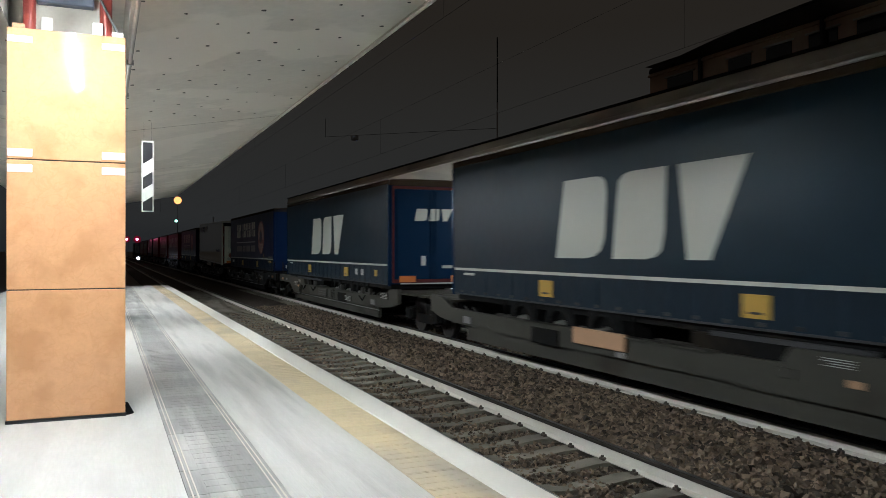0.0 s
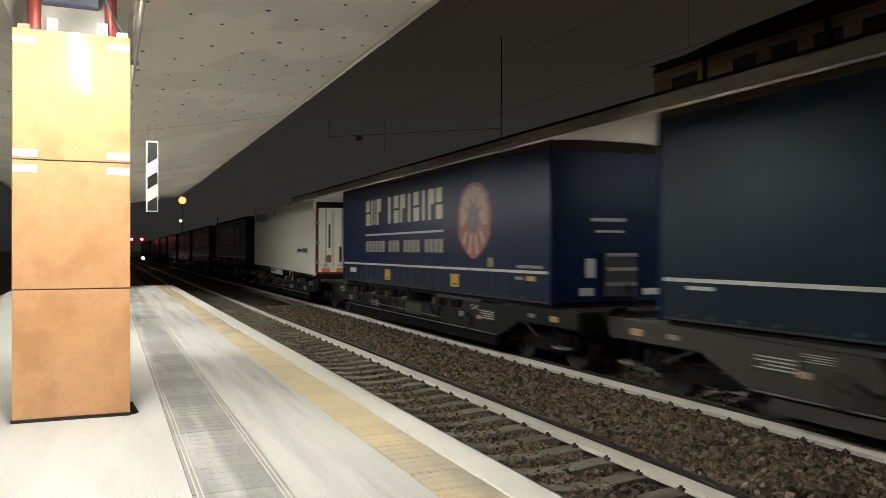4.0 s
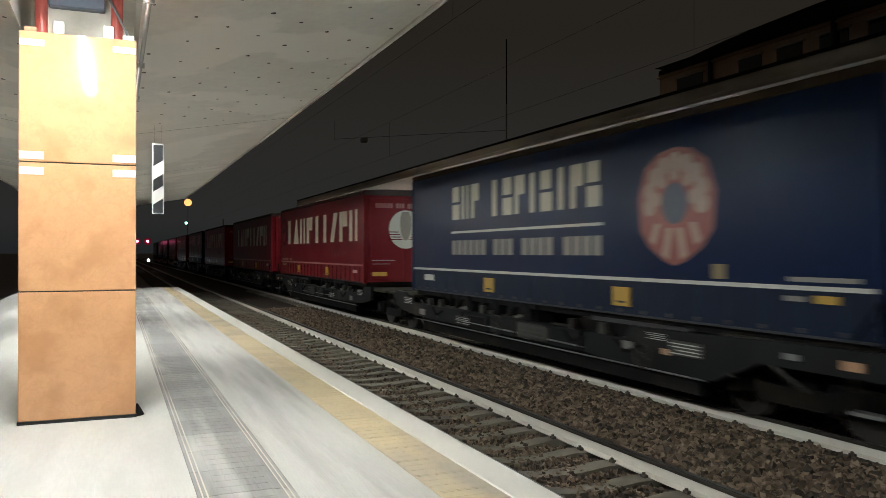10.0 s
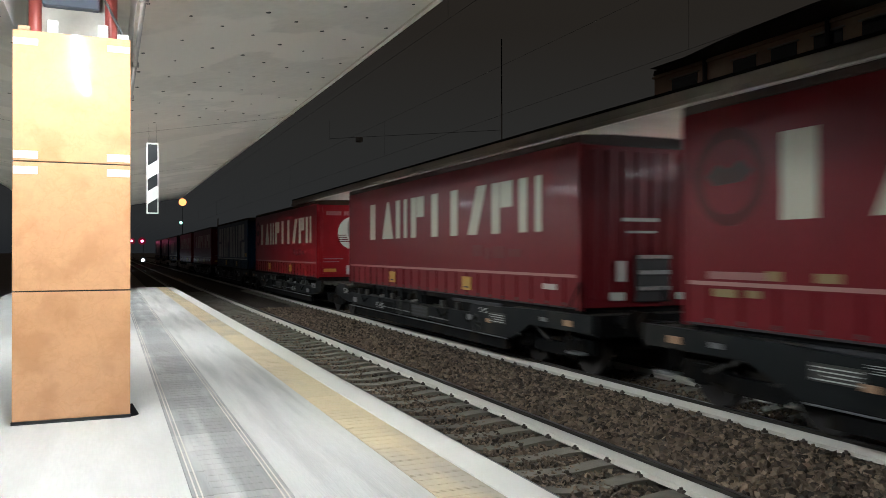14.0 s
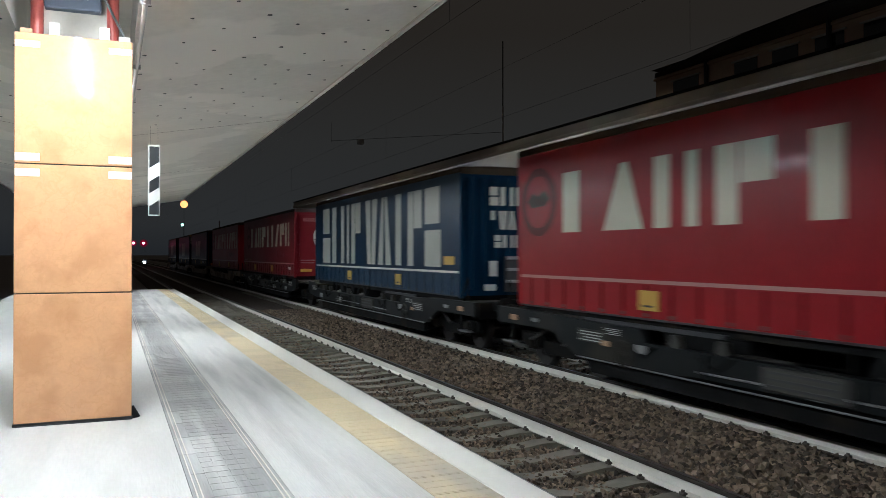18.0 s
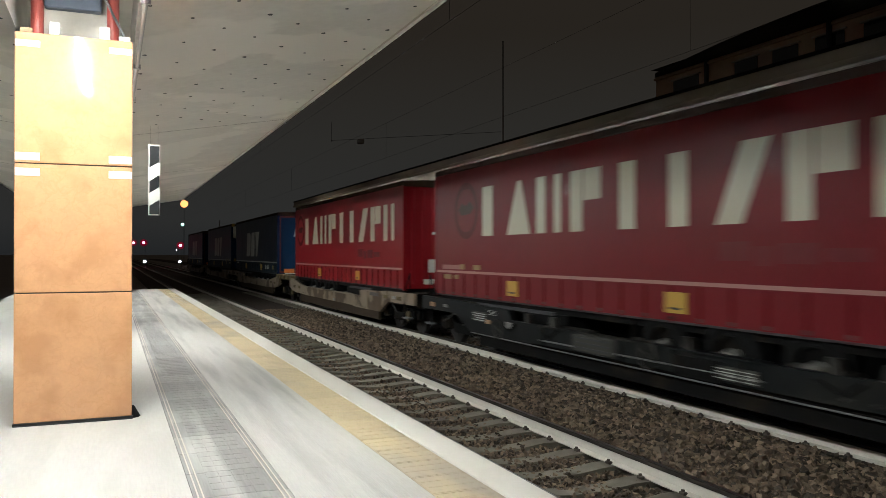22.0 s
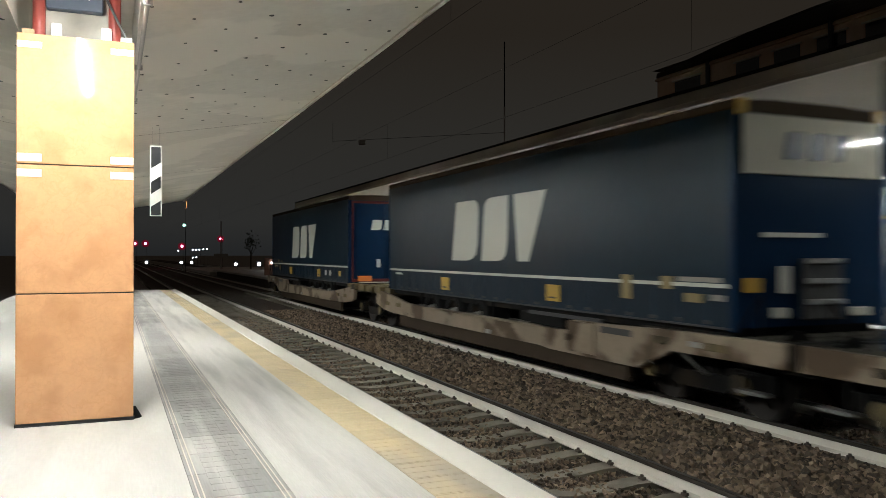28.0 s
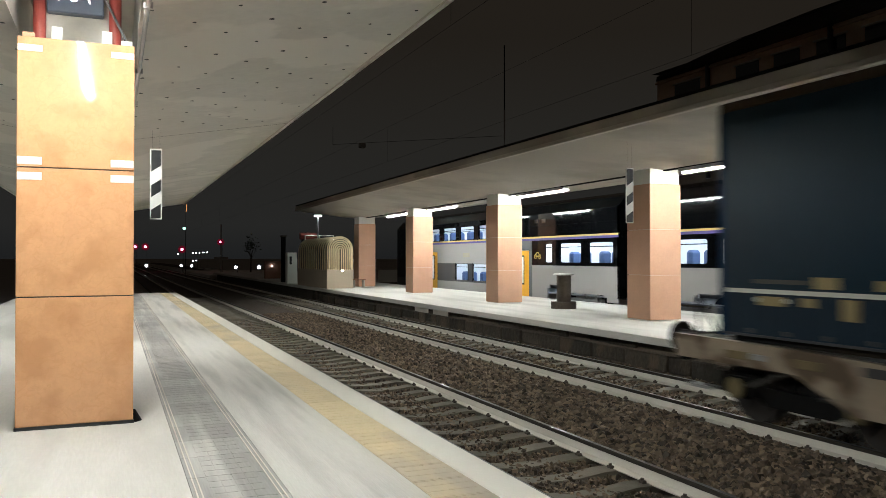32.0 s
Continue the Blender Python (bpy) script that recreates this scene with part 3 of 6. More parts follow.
part("vent", box(B(), 0.14, 0.28, -0.02, -0.012, 1.2, 1.7), BLACK, cab, "dark vent")
gr = thing("guard_rail", "slim white guard rail beyond the shelter", "railing", pose(11.0, 48.6, FAR_Z))
for x in (0.0, 0.9, 1.8):
    part("post", cyl(B(), (x, 0, 0), (x, 0, 3.02), 0.025, 8), WHITE, gr)
for z in (2.72, 3.0):
    part("rail", cyl(B(), (0, 0, z), (1.8, 0, z), 0.025, 8), WHITE, gr)
lw = thing("low_wall", "low brown rendered wall with a small lamp", "wall", pose(10.9, 62.0, FAR_Z))
part("wall", box(B(), 0, 1.2, 0, 0.4, 0, 1.35, 0.02), BRICK_WALL, lw)
part("lamp", cyl(B(), (0.5, -0.1, 1.0), (0.5, 0, 1.0), 0.06, 12), SIG_WHITE, lw, "small lit lamp")
hs = thing("water_tank", "red metal drum on a dark stand behind the shelter", "tank", pose(10.9, 49.5, FAR_Z))
part("drum", cyl(cyl(B(), (0.1, 0.6, 3.0), (1.2, 0.6, 3.0), 0.22, 24), (0.6, 0.6, 3.0), (0.68, 0.6, 3.0), 0.235, 24), DULL_RED, hs)
part("stand", box(B(), 0.2, 0.35, 0.5, 0.65, 0, 2.80), DARK_STEEL, hs)
part("stand", box(B(), 1.1, 1.25, 0.5, 0.65, 0, 2.80), DARK_STEEL, hs)
be = thing("bench", "brown bench beside the pillar", "bench", pose(12.05, 41.6, FAR_Z))
part("seat", box(B(), -0.05, 0.65, -0.25, 0.15, 0.40, 0.46, 0.01), BRICK_WALL, be)
for x in (0.03, 0.57):
    part("leg", box(B(), x - 0.04, x + 0.04, -0.2, 0.1, 0, 0.40), CREAM, be, "pale leg")


# ---------------- standing double-deck train ----------------
def window(parent, y0, y1, z0, z1, seats, name="window"):
    """A lit window: frame, lit recess, seats."""
    w = part(name, box(B(), -0.012, 0.012, y0 - 0.05, y0, z0 - 0.05, z1 + 0.05), COACH_DARK, parent)
    part("frame", box(B(), -0.012, 0.012, y1, y1 + 0.05, z0 - 0.05, z1 + 0.05), COACH_DARK, w)
    part("upper_vent", box(B(), -0.004, 0.03, y0, y1, z1 - 0.16, z1 - 0.13), COACH_DARK, w)
    for yy, zz in ((y0, z0), (y1, z0), (y0, z1), (y1, z1)):
        sy, sz = (1 if yy == y0 else -1), (1 if zz == z0 else -1)
        part("frame_corner", prism(B(), [(yy, zz), (yy + sy * 0.10, zz), (yy + sy * 0.03, zz + sz * 0.03), (yy, zz + sz * 0.10)], -0.002, 0.05, "x"), COACH_DARK, w)
    n = max(1, round((y1 - y0) / 0.72)) if seats and y1 - y0 > 1 else 0
    for k in range(n):
        yc = y0 + (k + 0.5) * (y1 - y0) / n
        part("seat_back", shared("seat_back", lambda: box(B(), -0.22, 0.22, -0.13, 0.13, -0.4, 0.30, 0.08), SEAT_BLUE), SEAT_BLUE, w, at=pose(0.42, yc - 0.05, z0 + 0.12))
    return w


MESH = {}


def shared(key, make, material):
    k = (key, material.name)
    if k not in MESH:
        MESH[k] = mesh_of(key, make(), material)
    return MESH[k]


def wall_with_holes(x0, x1, y0, y1, z0, z1, holes, material, parent, name="side_panel"):
    """A wall of upright pieces round a row of openings (y0, y1, z0, z1)."""
    bm, at = B(), y0
    for a, b, c, d in sorted(holes):
        if a > at:
            box(bm, x0, x1, at, a, z0, z1)
        if c > z0:
            box(bm, x0, x1, a, b, z0, c)
        if d < z1:
            box(bm, x0, x1, a, b, d, z1)
        at = b
    if at < y1:
        box(bm, x0, x1, at, y1, z0, z1)
    return part(name, bm, material, parent)


def coach(y_end, way, door, label, up0=1.7, step=2.13, far_door=0.0):
    """way 1: the coach goes away from its near end, -1: towards the eye. Heights are over the near platform."""
    c = thing("double_deck_coach", label, "train coach", pose(16.32, y_end, 0), "coaches of the standing train")

    def span(a, b):
        return tuple(sorted((way * a, way * b)))
    Lc = 21.7 if far_door else 26.0
    lo, up, mezz = [], [], []
    for a, b in ((0.28, 1.85), (2.36, 3.92), (4.5, 5.08)):
        mezz.append((*span(a, b), 1.37, 2.11))
    first, pitch = (2.05, 2.125) if far_door else (2.35, 2.06)
    for k in range(3 if far_door else 4):
        lo.append((*span(door + first + k * pitch, door + first + 1.53 + k * pitch), 0.44, 1.24))
    for k in range(5):
        up.append((*span(door + up0 + k * step, door + up0 + 1.7 + k * step), 2.46, 3.10))
    d0, d1 = door, door + 1.46
    # near-end saloon
    wall_with_holes(0, 0.06, *span(0, d0), 0.12, 1.24, [(*span(0.9, 3.3), 0.12, 0.20), (*span(3.3, 3.5), 0.12, 0.34), (*span(3.5, 4.7), 0.12, 0.46), (*span(4.7, 4.9), 0.12, 0.34)], COACH_WHITE, c)
    wall_with_holes(0, 0.06, *span(0, d0), 1.24, 2.27, mezz, COACH_DARK, c)
    # two decks
    wall_with_holes(0, 0.06, *span(d1, Lc), -0.14, 0.34, [], COACH_WHITE, c)
    wall_with_holes(0, 0.06, *span(d1, Lc), 0.34, 1.27, lo, COACH_BAND, c)
    wall_with_holes(0, 0.06, *span(d1, Lc), 1.27, 2.27, [], COACH_WHITE, c)
    wall_with_holes(0, 0.08, *span(0, Lc), 2.43, 3.35, up, COACH_DARK, c)
    part("yellow_band", box(B(), -0.004, 0.06, *span(0, Lc), 2.36, 2.43), BAND_YELLOW, c, "pale yellow band")
    part("blue_band", box(B(), -0.004, 0.06, *span(0, Lc), 2.27, 2.36), COACH_BLUE, c, "blue band")
    part("roof", prism(B(), [(0.0, 3.35), (0.35, 3.75), (1.0, 3.95), (2.0, 3.95), (2.7, 3.7), (2.85, 3.35)], *span(0, Lc), "y"), COACH_DARK, c, "dark grey roof")
    part("far_side", box(B(), 2.75, 2.8, *span(0, Lc), -0.14, 3.35), COACH_MID, c)
    part("floor", box(B(), 0.06, 2.75, *span(0, Lc), 0.10, 0.14), COACH_MID, c)
    part("deck", box(B(), 0.10, 2.75, *span(d1, Lc), 1.9, 1.95), INSIDE, c)
    part("end_wall", box(B(), 0.0, 2.8, *span(0.0, 0.05), 0.1, 3.4), COACH_DARK, c)
    for a, b, z0, z1 in ((0.1, d0 + 1.4, 1.0, 2.3), (d1 + 0.1, Lc - 0.2, 0.15, 1.88), (0.1, Lc - 0.2, 2.3, 3.34)):
        part("interior_wall", box(B(), 1.32, 1.36, *span(a, b), z0, z1), INSIDE, c, "pale lit interior wall")
        part("ceiling_lamp", box(B(), 0.40, 0.62, *span(a, b), z1 - 0.05, z1 - 0.02), INSIDE_LIGHT, c, "lit ceiling lamp")
    for h in mezz + lo + up:
        window(c, *h, True)
    dr = part("door", box(B(), -0.02, 0.06, *span(d0 + 0.02, d0 + 0.44), -0.10, 1.86), COACH_YELLOW, c, "bright yellow sliding door")
    part("door_leaf", box(B(), -0.02, 0.06, *span(d0 + 1.02, d1 - 0.02), -0.10, 1.86), COACH_YELLOW, dr)
    part("door_leaf", box(B(), -0.02, 0.06, *span(d0 + 0.44, d0 + 1.02), -0.10, 0.44), COACH_YELLOW, dr)
    part("door_leaf", box(B(), -0.02, 0.06, *span(d0 + 0.44, d0 + 1.02), 1.62, 1.86), COACH_YELLOW, dr)
    part("door_glass", box(B(), 0.20, 0.22, *span(d0 + 0.3, d0 + 1.2), 0.2, 1.8), INSIDE, dr)
    part("lamp", box(B(), 0.08, 0.18, *span(d0 + 0.30, d0 + 1.16), 1.80, 1.83), DOOR_LIGHT, dr)
    for a, b, e, f in ((0.40, 0.46, 0.40, 1.66), (1.0, 1.06, 0.40, 1.66)):
        part("door_trim", box(B(), -0.026, -0.02, *span(d0 + a, d0 + b), e, f), BLACK, dr)
    for e, f in ((0.40, 0.46), (1.60, 1.66)):
        part("door_trim", box(B(), -0.026, -0.02, *span(d0 + 0.46, d0 + 1.0), e, f), BLACK, dr)
    for a, b in ((d0 - 0.24, d0 + 0.02), (d1 - 0.02, d1 + 0.14)):
        part("door_surround", box(B(), -0.012, 0.058, *span(a, b), -0.14, 2.268, 0.01), COACH_MID, dr, "blue-grey door surround")
    part("door_header", box(B(), 0, 0.06, *span(d0, d1), 1.88, 2.27), COACH_MID, c)
    # bicycle mark: two wheels and a frame
    ring = B()
    for yy in (0.90, 0.55):
        for k in range(16):
            a0, a1 = 2 * math.pi * k / 16, 2 * math.pi * (k + 1) / 16
            cyl(ring, (-0.01, way * (d0 - yy) + 0.09 * math.cos(a0), 1.60 + 0.09 * math.sin(a0)), (-0.01, way * (d0 - yy) + 0.09 * math.cos(a1), 1.60 + 0.09 * math.sin(a1)), 0.0075, 5)
    for p, q in (((0.90, 1.60), (0.78, 1.78)), ((0.78, 1.78), (0.60, 1.76)), ((0.60, 1.76), (0.55, 1.60)), ((0.72, 1.60), (0.60, 1.76)), ((0.90, 1.60), (0.72, 1.60))):
        cyl(ring, (-0.01, way * (d0 - p[0]), p[1]), (-0.01, way * (d0 - q[0]), q[1]), 0.0075, 5)
    part("bicycle_mark", ring, BAND_YELLOW, c, "pale yellow bicycle mark")
    # small upper windows and mouldings
    for a in (door - 1.4, door - 0.8):
        part("roof_vent", box(B(), -0.012, 0.03, *span(a, a + 0.34), 2.98, 3.16, 0.01), GLASS_DARK, c)
    for z in (3.34, 2.86):
        part("rain_strip", box(B(), -0.03, 0.02, *span(0.1, Lc - 0.1), z, z + 0.022, 0.005), COACH_DARK, c)
    if far_door:
        f0 = far_door
        fd = part("door", box(B(), -0.02, -0.001, *span(f0, f0 + 1.42), -0.10, 1.86, 0.006), COACH_YELLOW, c, "bright yellow sliding door")
        part("door_glass", box(B(), -0.032, -0.021, *span(f0 + 0.42, f0 + 1.0), 0.42, 1.64), mat("lit_door_glass", (0.6, 0.62, 0.6), 0.2, emit=(0.9, 0.95, 1.0), power=0.7), fd, "lit door window")
        for e, f, g, h in ((0.36, 0.42, 0.36, 1.70), (1.0, 1.06, 0.36, 1.70), (0.42, 1.0, 0.36, 0.42), (0.42, 1.0, 1.64, 1.70)):
            part("door_trim", box(B(), -0.034, -0.0205, *span(f0 + e, f0 + f), g, h), BLACK, fd)
        part("side_print", box(B(), -0.006, -0.001, *span(door + 6.1, door + 6.9), 1.58, 1.80), COACH_PRINT, c, "faint yellowish mark on the side")
        part("cab_end", prism(B(), [(0.0, -0.1), (0.0, 3.3), (0.4, 3.75), (2.4, 3.75), (2.8, 3.3), (2.8, -0.1)], *span(Lc + 0.001, Lc + 1.6), "y"), COACH_DARK, c, "dark rounded end of the coach")
    # running gear under the saloon
    BOGIE_GREY = mat("bogie_grey_paint", (0.10, 0.10, 0.10), 0.6, vary=0.3, bump=0.1)
    bg_ = part("bogie", box(B(), 0.16, 0.30, *span(1.2, 4.4), -0.14, 0.02, 0.03), BOGIE_GREY, c)
    for a in (1.6, 4.1):
        part("wheel", cyl(B(), (0.45, way * a, -0.09), (0.60, way * a, -0.09), 0.46, 28), DARK_STEEL, bg_)
        part("axle_box", box(B(), 0.10, 0.30, *span(a - 0.17, a + 0.17), -0.26, 0.08, 0.03), BOGIE_GREY, bg_)
        for e in (-0.34, 0.34):
            part("spring", cyl(B(), (0.2, way * (a + e), -0.30), (0.2, way * (a + e), -0.14), 0.08, 12), DARK_STEEL, bg_)
    for a in (2.1, 3.5):
        part("damper", cyl(B(), (0.2, way * a, -0.2), (0.2, way * (a + 0.35), 0.14), 0.045, 10), BOGIE_GREY, bg_)
    part("skirt", box(B(), 0.01, 0.06, *span(4.9, d0), -0.14, 0.12), COACH_WHITE, c)
    part("skirt", box(B(), 0.01, 0.06, *span(0.0, 0.7), -0.05, 0.12), COACH_WHITE, c)
    return c


coach(23.2, 1, 6.4, "double-deck coach in grey and white with yellow doors and lit windows", 1.17, 2.21, 16.7)
coach(22.6, -1, 7.25, "double-deck coach with a yellow door and bicycle mark beside it", 2.28)
gw = thing("gangway", "black rubber bellows between two coaches", "gangway", pose(17.0, 22.9, 0))
for k in range(5):
    part("fold", box(B(), 0, 1.4, -0.25 + k * 0.1, -0.17 + k * 0.1, 0.3, 2.4, 0.02), RUBBER, gw)

# ---------------- masts, wires, buildings, far lights ----------------
mast = thing("line_mast", "thin mast behind the canopy holding the overhead wires", "mast", pose(13.3, 26.0, 0))
part("pole", cyl(B(), (0, 0, FAR_Z), (0, 0, 9.4), 0.022, 10), DARK_STEEL, mast)
part("sleeve", cyl(B(), (0, 0, 4.6), (0, 0, 7.0), 0.03, 10), ZINC, mast)
part("arm", cyl(B(), (0, 0, 6.05), (-4.9, 6.0, 6.25), 0.0075, 8), DARK_STEEL, mast)
part("insulator", box(B(), -4.15, -3.9, 4.6, 4.85, 5.99, 6.18, 0.03), ZINC, mast)
part("hanger", cyl(B(), (-4.9, 6.0, 6.2), (-4.9, 6.0, 7.0), 0.008, 8), DARK_STEEL, mast)
for x in (TRACK1, TRACK2):
    wx = x - 13.3
    part("contact_wire", cyl(B(), (wx, -66, 4.75), (wx, 274, 4.75), 0.003, 6), DARK_STEEL, mast)
    part("catenary_wire", cyl(B(), (wx, -66, 5.9), (wx, 274, 5.9), 0.003, 6), DARK_STEEL, mast)
    for y in range(-5, 100, 15):
        part("dropper", cyl(B(), (wx, y - 26, 4.75), (wx, y - 26, 5.9), 0.003, 5), DARK_STEEL, mast)

bd = thing("station_building", "brown rendered building under a deep black eave behind the platforms", "building", pose(24.0, 0, 0))
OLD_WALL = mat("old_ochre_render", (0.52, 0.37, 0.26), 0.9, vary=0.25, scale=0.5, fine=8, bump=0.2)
# darker colour below stands for the unlit lower part of the same wall
LOWER_WALL = mat("shaded_lower_render", (0.10, 0.085, 0.06), 0.9, vary=0.25, scale=0.6, fine=8, bump=0.2)
part("wall", box(B(), 0.0, 14, -25, 30.9, 8.2, 9.99), OLD_WALL, bd)
part("lower_wall", box(B(), 0.05, 14, -25, 30.8, -1.0, 8.199), LOWER_WALL, bd, "lower storeys coloured dark for the unlit wall")
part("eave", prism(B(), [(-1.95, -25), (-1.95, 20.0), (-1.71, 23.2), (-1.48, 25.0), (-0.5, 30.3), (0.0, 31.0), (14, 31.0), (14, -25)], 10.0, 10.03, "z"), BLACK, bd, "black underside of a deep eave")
part("roof", prism(B(), [(-1.0, 10.031), (14, 10.031), (14, 12.0), (6.0, 12.0)], -25, 30.0, "y"), ROOF_DARK, bd, "dark sloping roof")
part("ledge", box(B(), -0.14, -0.001, -25, 30.9, 9.80, 9.90, 0.01), OLD_WALL, bd, "plaster ledge below the eave")
for k in range(12):
    y = 26.4 - k * 2.05 if k else 27.8
    w = part("window", box(B(), -0.03, -0.001, y + 0.1, y + (1.8 if not k else 1.35), 8.3, 9.52), GLASS_DARK, bd)
    part("lintel", box(B(), -0.10, -0.001, y - 0.02, y + (1.92 if not k else 1.47), 9.53, 9.59, 0.01), CREAM, w, "pale lintel")
for y in (27.3, 20.9, 14.5, 8.1, 1.7):
    part("drain_pipe", cyl(B(), (-0.12, y, 5.0), (-0.12, y, 9.99), 0.10, 12), BLACK, bd, "dark rain pipe")

dcol = thing("dark_column", "dark square post beside the white cabinet", "post", pose(10.42, 52.5, FAR_Z))
part("shaft", box(B(), -0.14, 0.14, -0.14, 0.14, 0, 3.0, 0.02), DARK_STEEL, dcol)
part("cap", box(B(), -0.2, 0.2, -0.2, 0.2, 3.0, 3.1, 0.02), FASCIA, dcol)

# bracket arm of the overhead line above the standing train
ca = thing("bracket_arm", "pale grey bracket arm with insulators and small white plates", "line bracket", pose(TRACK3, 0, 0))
part("post", cyl(B(), (0.0, 16.86, 3.0), (0.0, 16.86, 4.45), 0.07, 12), CREAM, ca, "pale grey drop post")
part("top_bracket", box(B(), -0.12, 0.12, 16.7, 17.0, 4.4, 4.62, 0.01), ZINC, ca)
part("tube", cyl(B(), (0, 16.8, 4.23), (0, 13.0, 3.76), 0.028, 10), CREAM, ca)
part("brace", cyl(B(), (0, 15.1, 4.45), (0, 14.5, 3.92), 0.02, 8), CREAM, ca)
part("steady_arm", cyl(B(), (0, 16.4, 3.95), (0, 14.6, 3.93), 0.011, 8), CREAM, ca)
part("clamp", cyl(B(), (-0.05, 14.28, 3.86), (-0.05, 14.28, 4.18), 0.10, 12, 0.02), CREAM, ca, "pale cone insulator")
ins = part("insulator", cyl(B(), (0, 16.45, 4.19), (0, 16.15, 4.15), 0.05, 14), CREAM, ca, "ribbed insulator")
for k in range(4):
    yy = 16.42 - k * 0.075
    part("shed", cyl(B(), (0, yy, 4.186 - k * 0.009), (0, yy - 0.025, 4.183 - k * 0.009), 0.095, 16), CREAM, ins)
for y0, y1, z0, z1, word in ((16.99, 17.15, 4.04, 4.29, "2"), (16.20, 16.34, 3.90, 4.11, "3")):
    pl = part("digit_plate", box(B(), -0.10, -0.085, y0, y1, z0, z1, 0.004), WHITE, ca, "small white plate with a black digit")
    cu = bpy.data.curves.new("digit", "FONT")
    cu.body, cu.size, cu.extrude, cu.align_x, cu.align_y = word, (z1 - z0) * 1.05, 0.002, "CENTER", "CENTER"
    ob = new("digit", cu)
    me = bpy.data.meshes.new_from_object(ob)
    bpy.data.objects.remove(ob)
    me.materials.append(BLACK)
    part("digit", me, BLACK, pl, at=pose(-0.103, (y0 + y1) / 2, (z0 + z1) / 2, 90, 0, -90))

# small tree at the end of the far platform
sk = random.Random(11)
tr = thing("tree", "small dark tree at the end of the platform by night", "tree", pose(15.4, 97.5, -0.35))
BARK, LEAF = mat("dark_bark", (0.06, 0.045, 0.03), 0.9, vary=0.3, bump=0.3), mat("night_foliage", (0.045, 0.06, 0.03), 0.8, vary=0.4, bump=0.2, island=0.5)
part("trunk", cyl(B(), (0, 0, 0), (0.05, 0, 2.4), 0.11, 10, 0.06), BARK, tr)
bm = B()
for q in range(240):
    a, e = sk.uniform(0, 6.28), sk.uniform(-0.6, 1.5)
    r = 1.15 * sk.uniform(0.35, 1.0) * (0.8 + 0.35 * math.sin(3 * a + 1.3))
    c = Vector((r * math.cos(a) * math.cos(e), r * math.sin(a) * math.cos(e), 3.3 + 1.25 * r * math.sin(e)))
    u, v = (Vector((sk.gauss(0, 1), sk.gauss(0, 1), sk.gauss(0, 1))).normalized() * sk.uniform(0.06, 0.14) for _ in range(2))
    bm.faces.new([bm.verts.new(c + p) for p in (u, v, -u, -v)])
part("crown", bm, LEAF, tr)
for q in range(7):
    a = q * 0.9
    part("limb", cyl(B(), (0.04, 0, 1.7 + q * 0.09), (0.75 * math.cos(a), 0.75 * math.sin(a), 3.1 + 0.1 * q), 0.035, 6, 0.012), BARK, tr)


def lamp_post(x, y, z, r, glow, label, post=True, group="far lamps"):
    o = thing("signal_lamp", label, "signal lamp", pose(x, y, 0), group)
    if post:
        part("post", cyl(B(), (0.25, 0.3, -1.0), (0.25, 0.3, z + 0.3), 0.02, 8), DARK_STEEL, o)
        part("housing", box(B(), -0.2, 0.3, 0.06, 0.36, z - 0.25, z + 0.35, 0.05), BLACK, o)
    bm = B()
    bmesh.ops.create_icosphere(bm, subdivisions=2, radius=r * 0.68, matrix=pose(0, 0, z))
    part("lens", bm, glow, o)
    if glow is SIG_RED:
        # added disc behind the lens, its faint glow is the halo
        part("lens_rim", cyl(B(), (0, 0.05, z), (0, 0.09, z), r * 1.9, 24), SIG_HALO, o, "dim red disc standing for the halo of the lens")
    return o


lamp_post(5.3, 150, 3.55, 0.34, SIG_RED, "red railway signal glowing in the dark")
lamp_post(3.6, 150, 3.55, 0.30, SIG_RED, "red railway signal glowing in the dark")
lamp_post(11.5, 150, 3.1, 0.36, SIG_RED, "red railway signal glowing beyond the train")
lamp_post(11.85, 150, 6.9, 0.40, SIG_GREEN, "small green railway signal on a tall post")
# orange lamp going out as the last trailers pass: lens turned edge-on instead
ol = thing("signal_lamp", "orange lamp on a tall post, put out by turning its lens edge-on", "signal lamp", pose(8.9, 110, 0), "far lamps")
part("post", cyl(B(), (0.05, 0.62, -1.0), (0.05, 0.62, 9.2), 0.025, 8), DARK_STEEL, ol)
part("hood", box(B(), -0.12, 0.12, -0.1, 0.7, 9.18, 9.24, 0.01), ZINC, ol, "pale metal hood")
orange_lens = part("lens", cyl(B(), (0, -0.03, 0), (0, 0.02, 0), 0.48, 28), SIG_ORANGE, ol, "round glowing orange lens", pose(0, 0, 8.2))
part("lens_back", cyl(B(), (0, 0.021, 0), (0, 0.05, 0), 0.48, 28), BLACK, orange_lens, "black back of the lens")
lamp_post(4.0, 110, 0.55, 0.27, SIG_WHITE, "low white shunting lamp beside the track")
lamp_post(10.6, 140, 0.25, 0.32, SIG_WHITE, "low white shunting lamp beside the track")
lamp_post(12.3, 140, 0.25, 0.32, SIG_WHITE, "low white shunting lamp beside the track")
lamp_post(13.3, 95, 0.45, 0.26, SIG_WHITE, "white ground lamp on the far platform")
lamp_post(13.8, 82, 0.60, 0.27, SIG_WHITE, "white ground lamp on the far platform")
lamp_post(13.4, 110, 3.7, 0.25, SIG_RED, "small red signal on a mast")
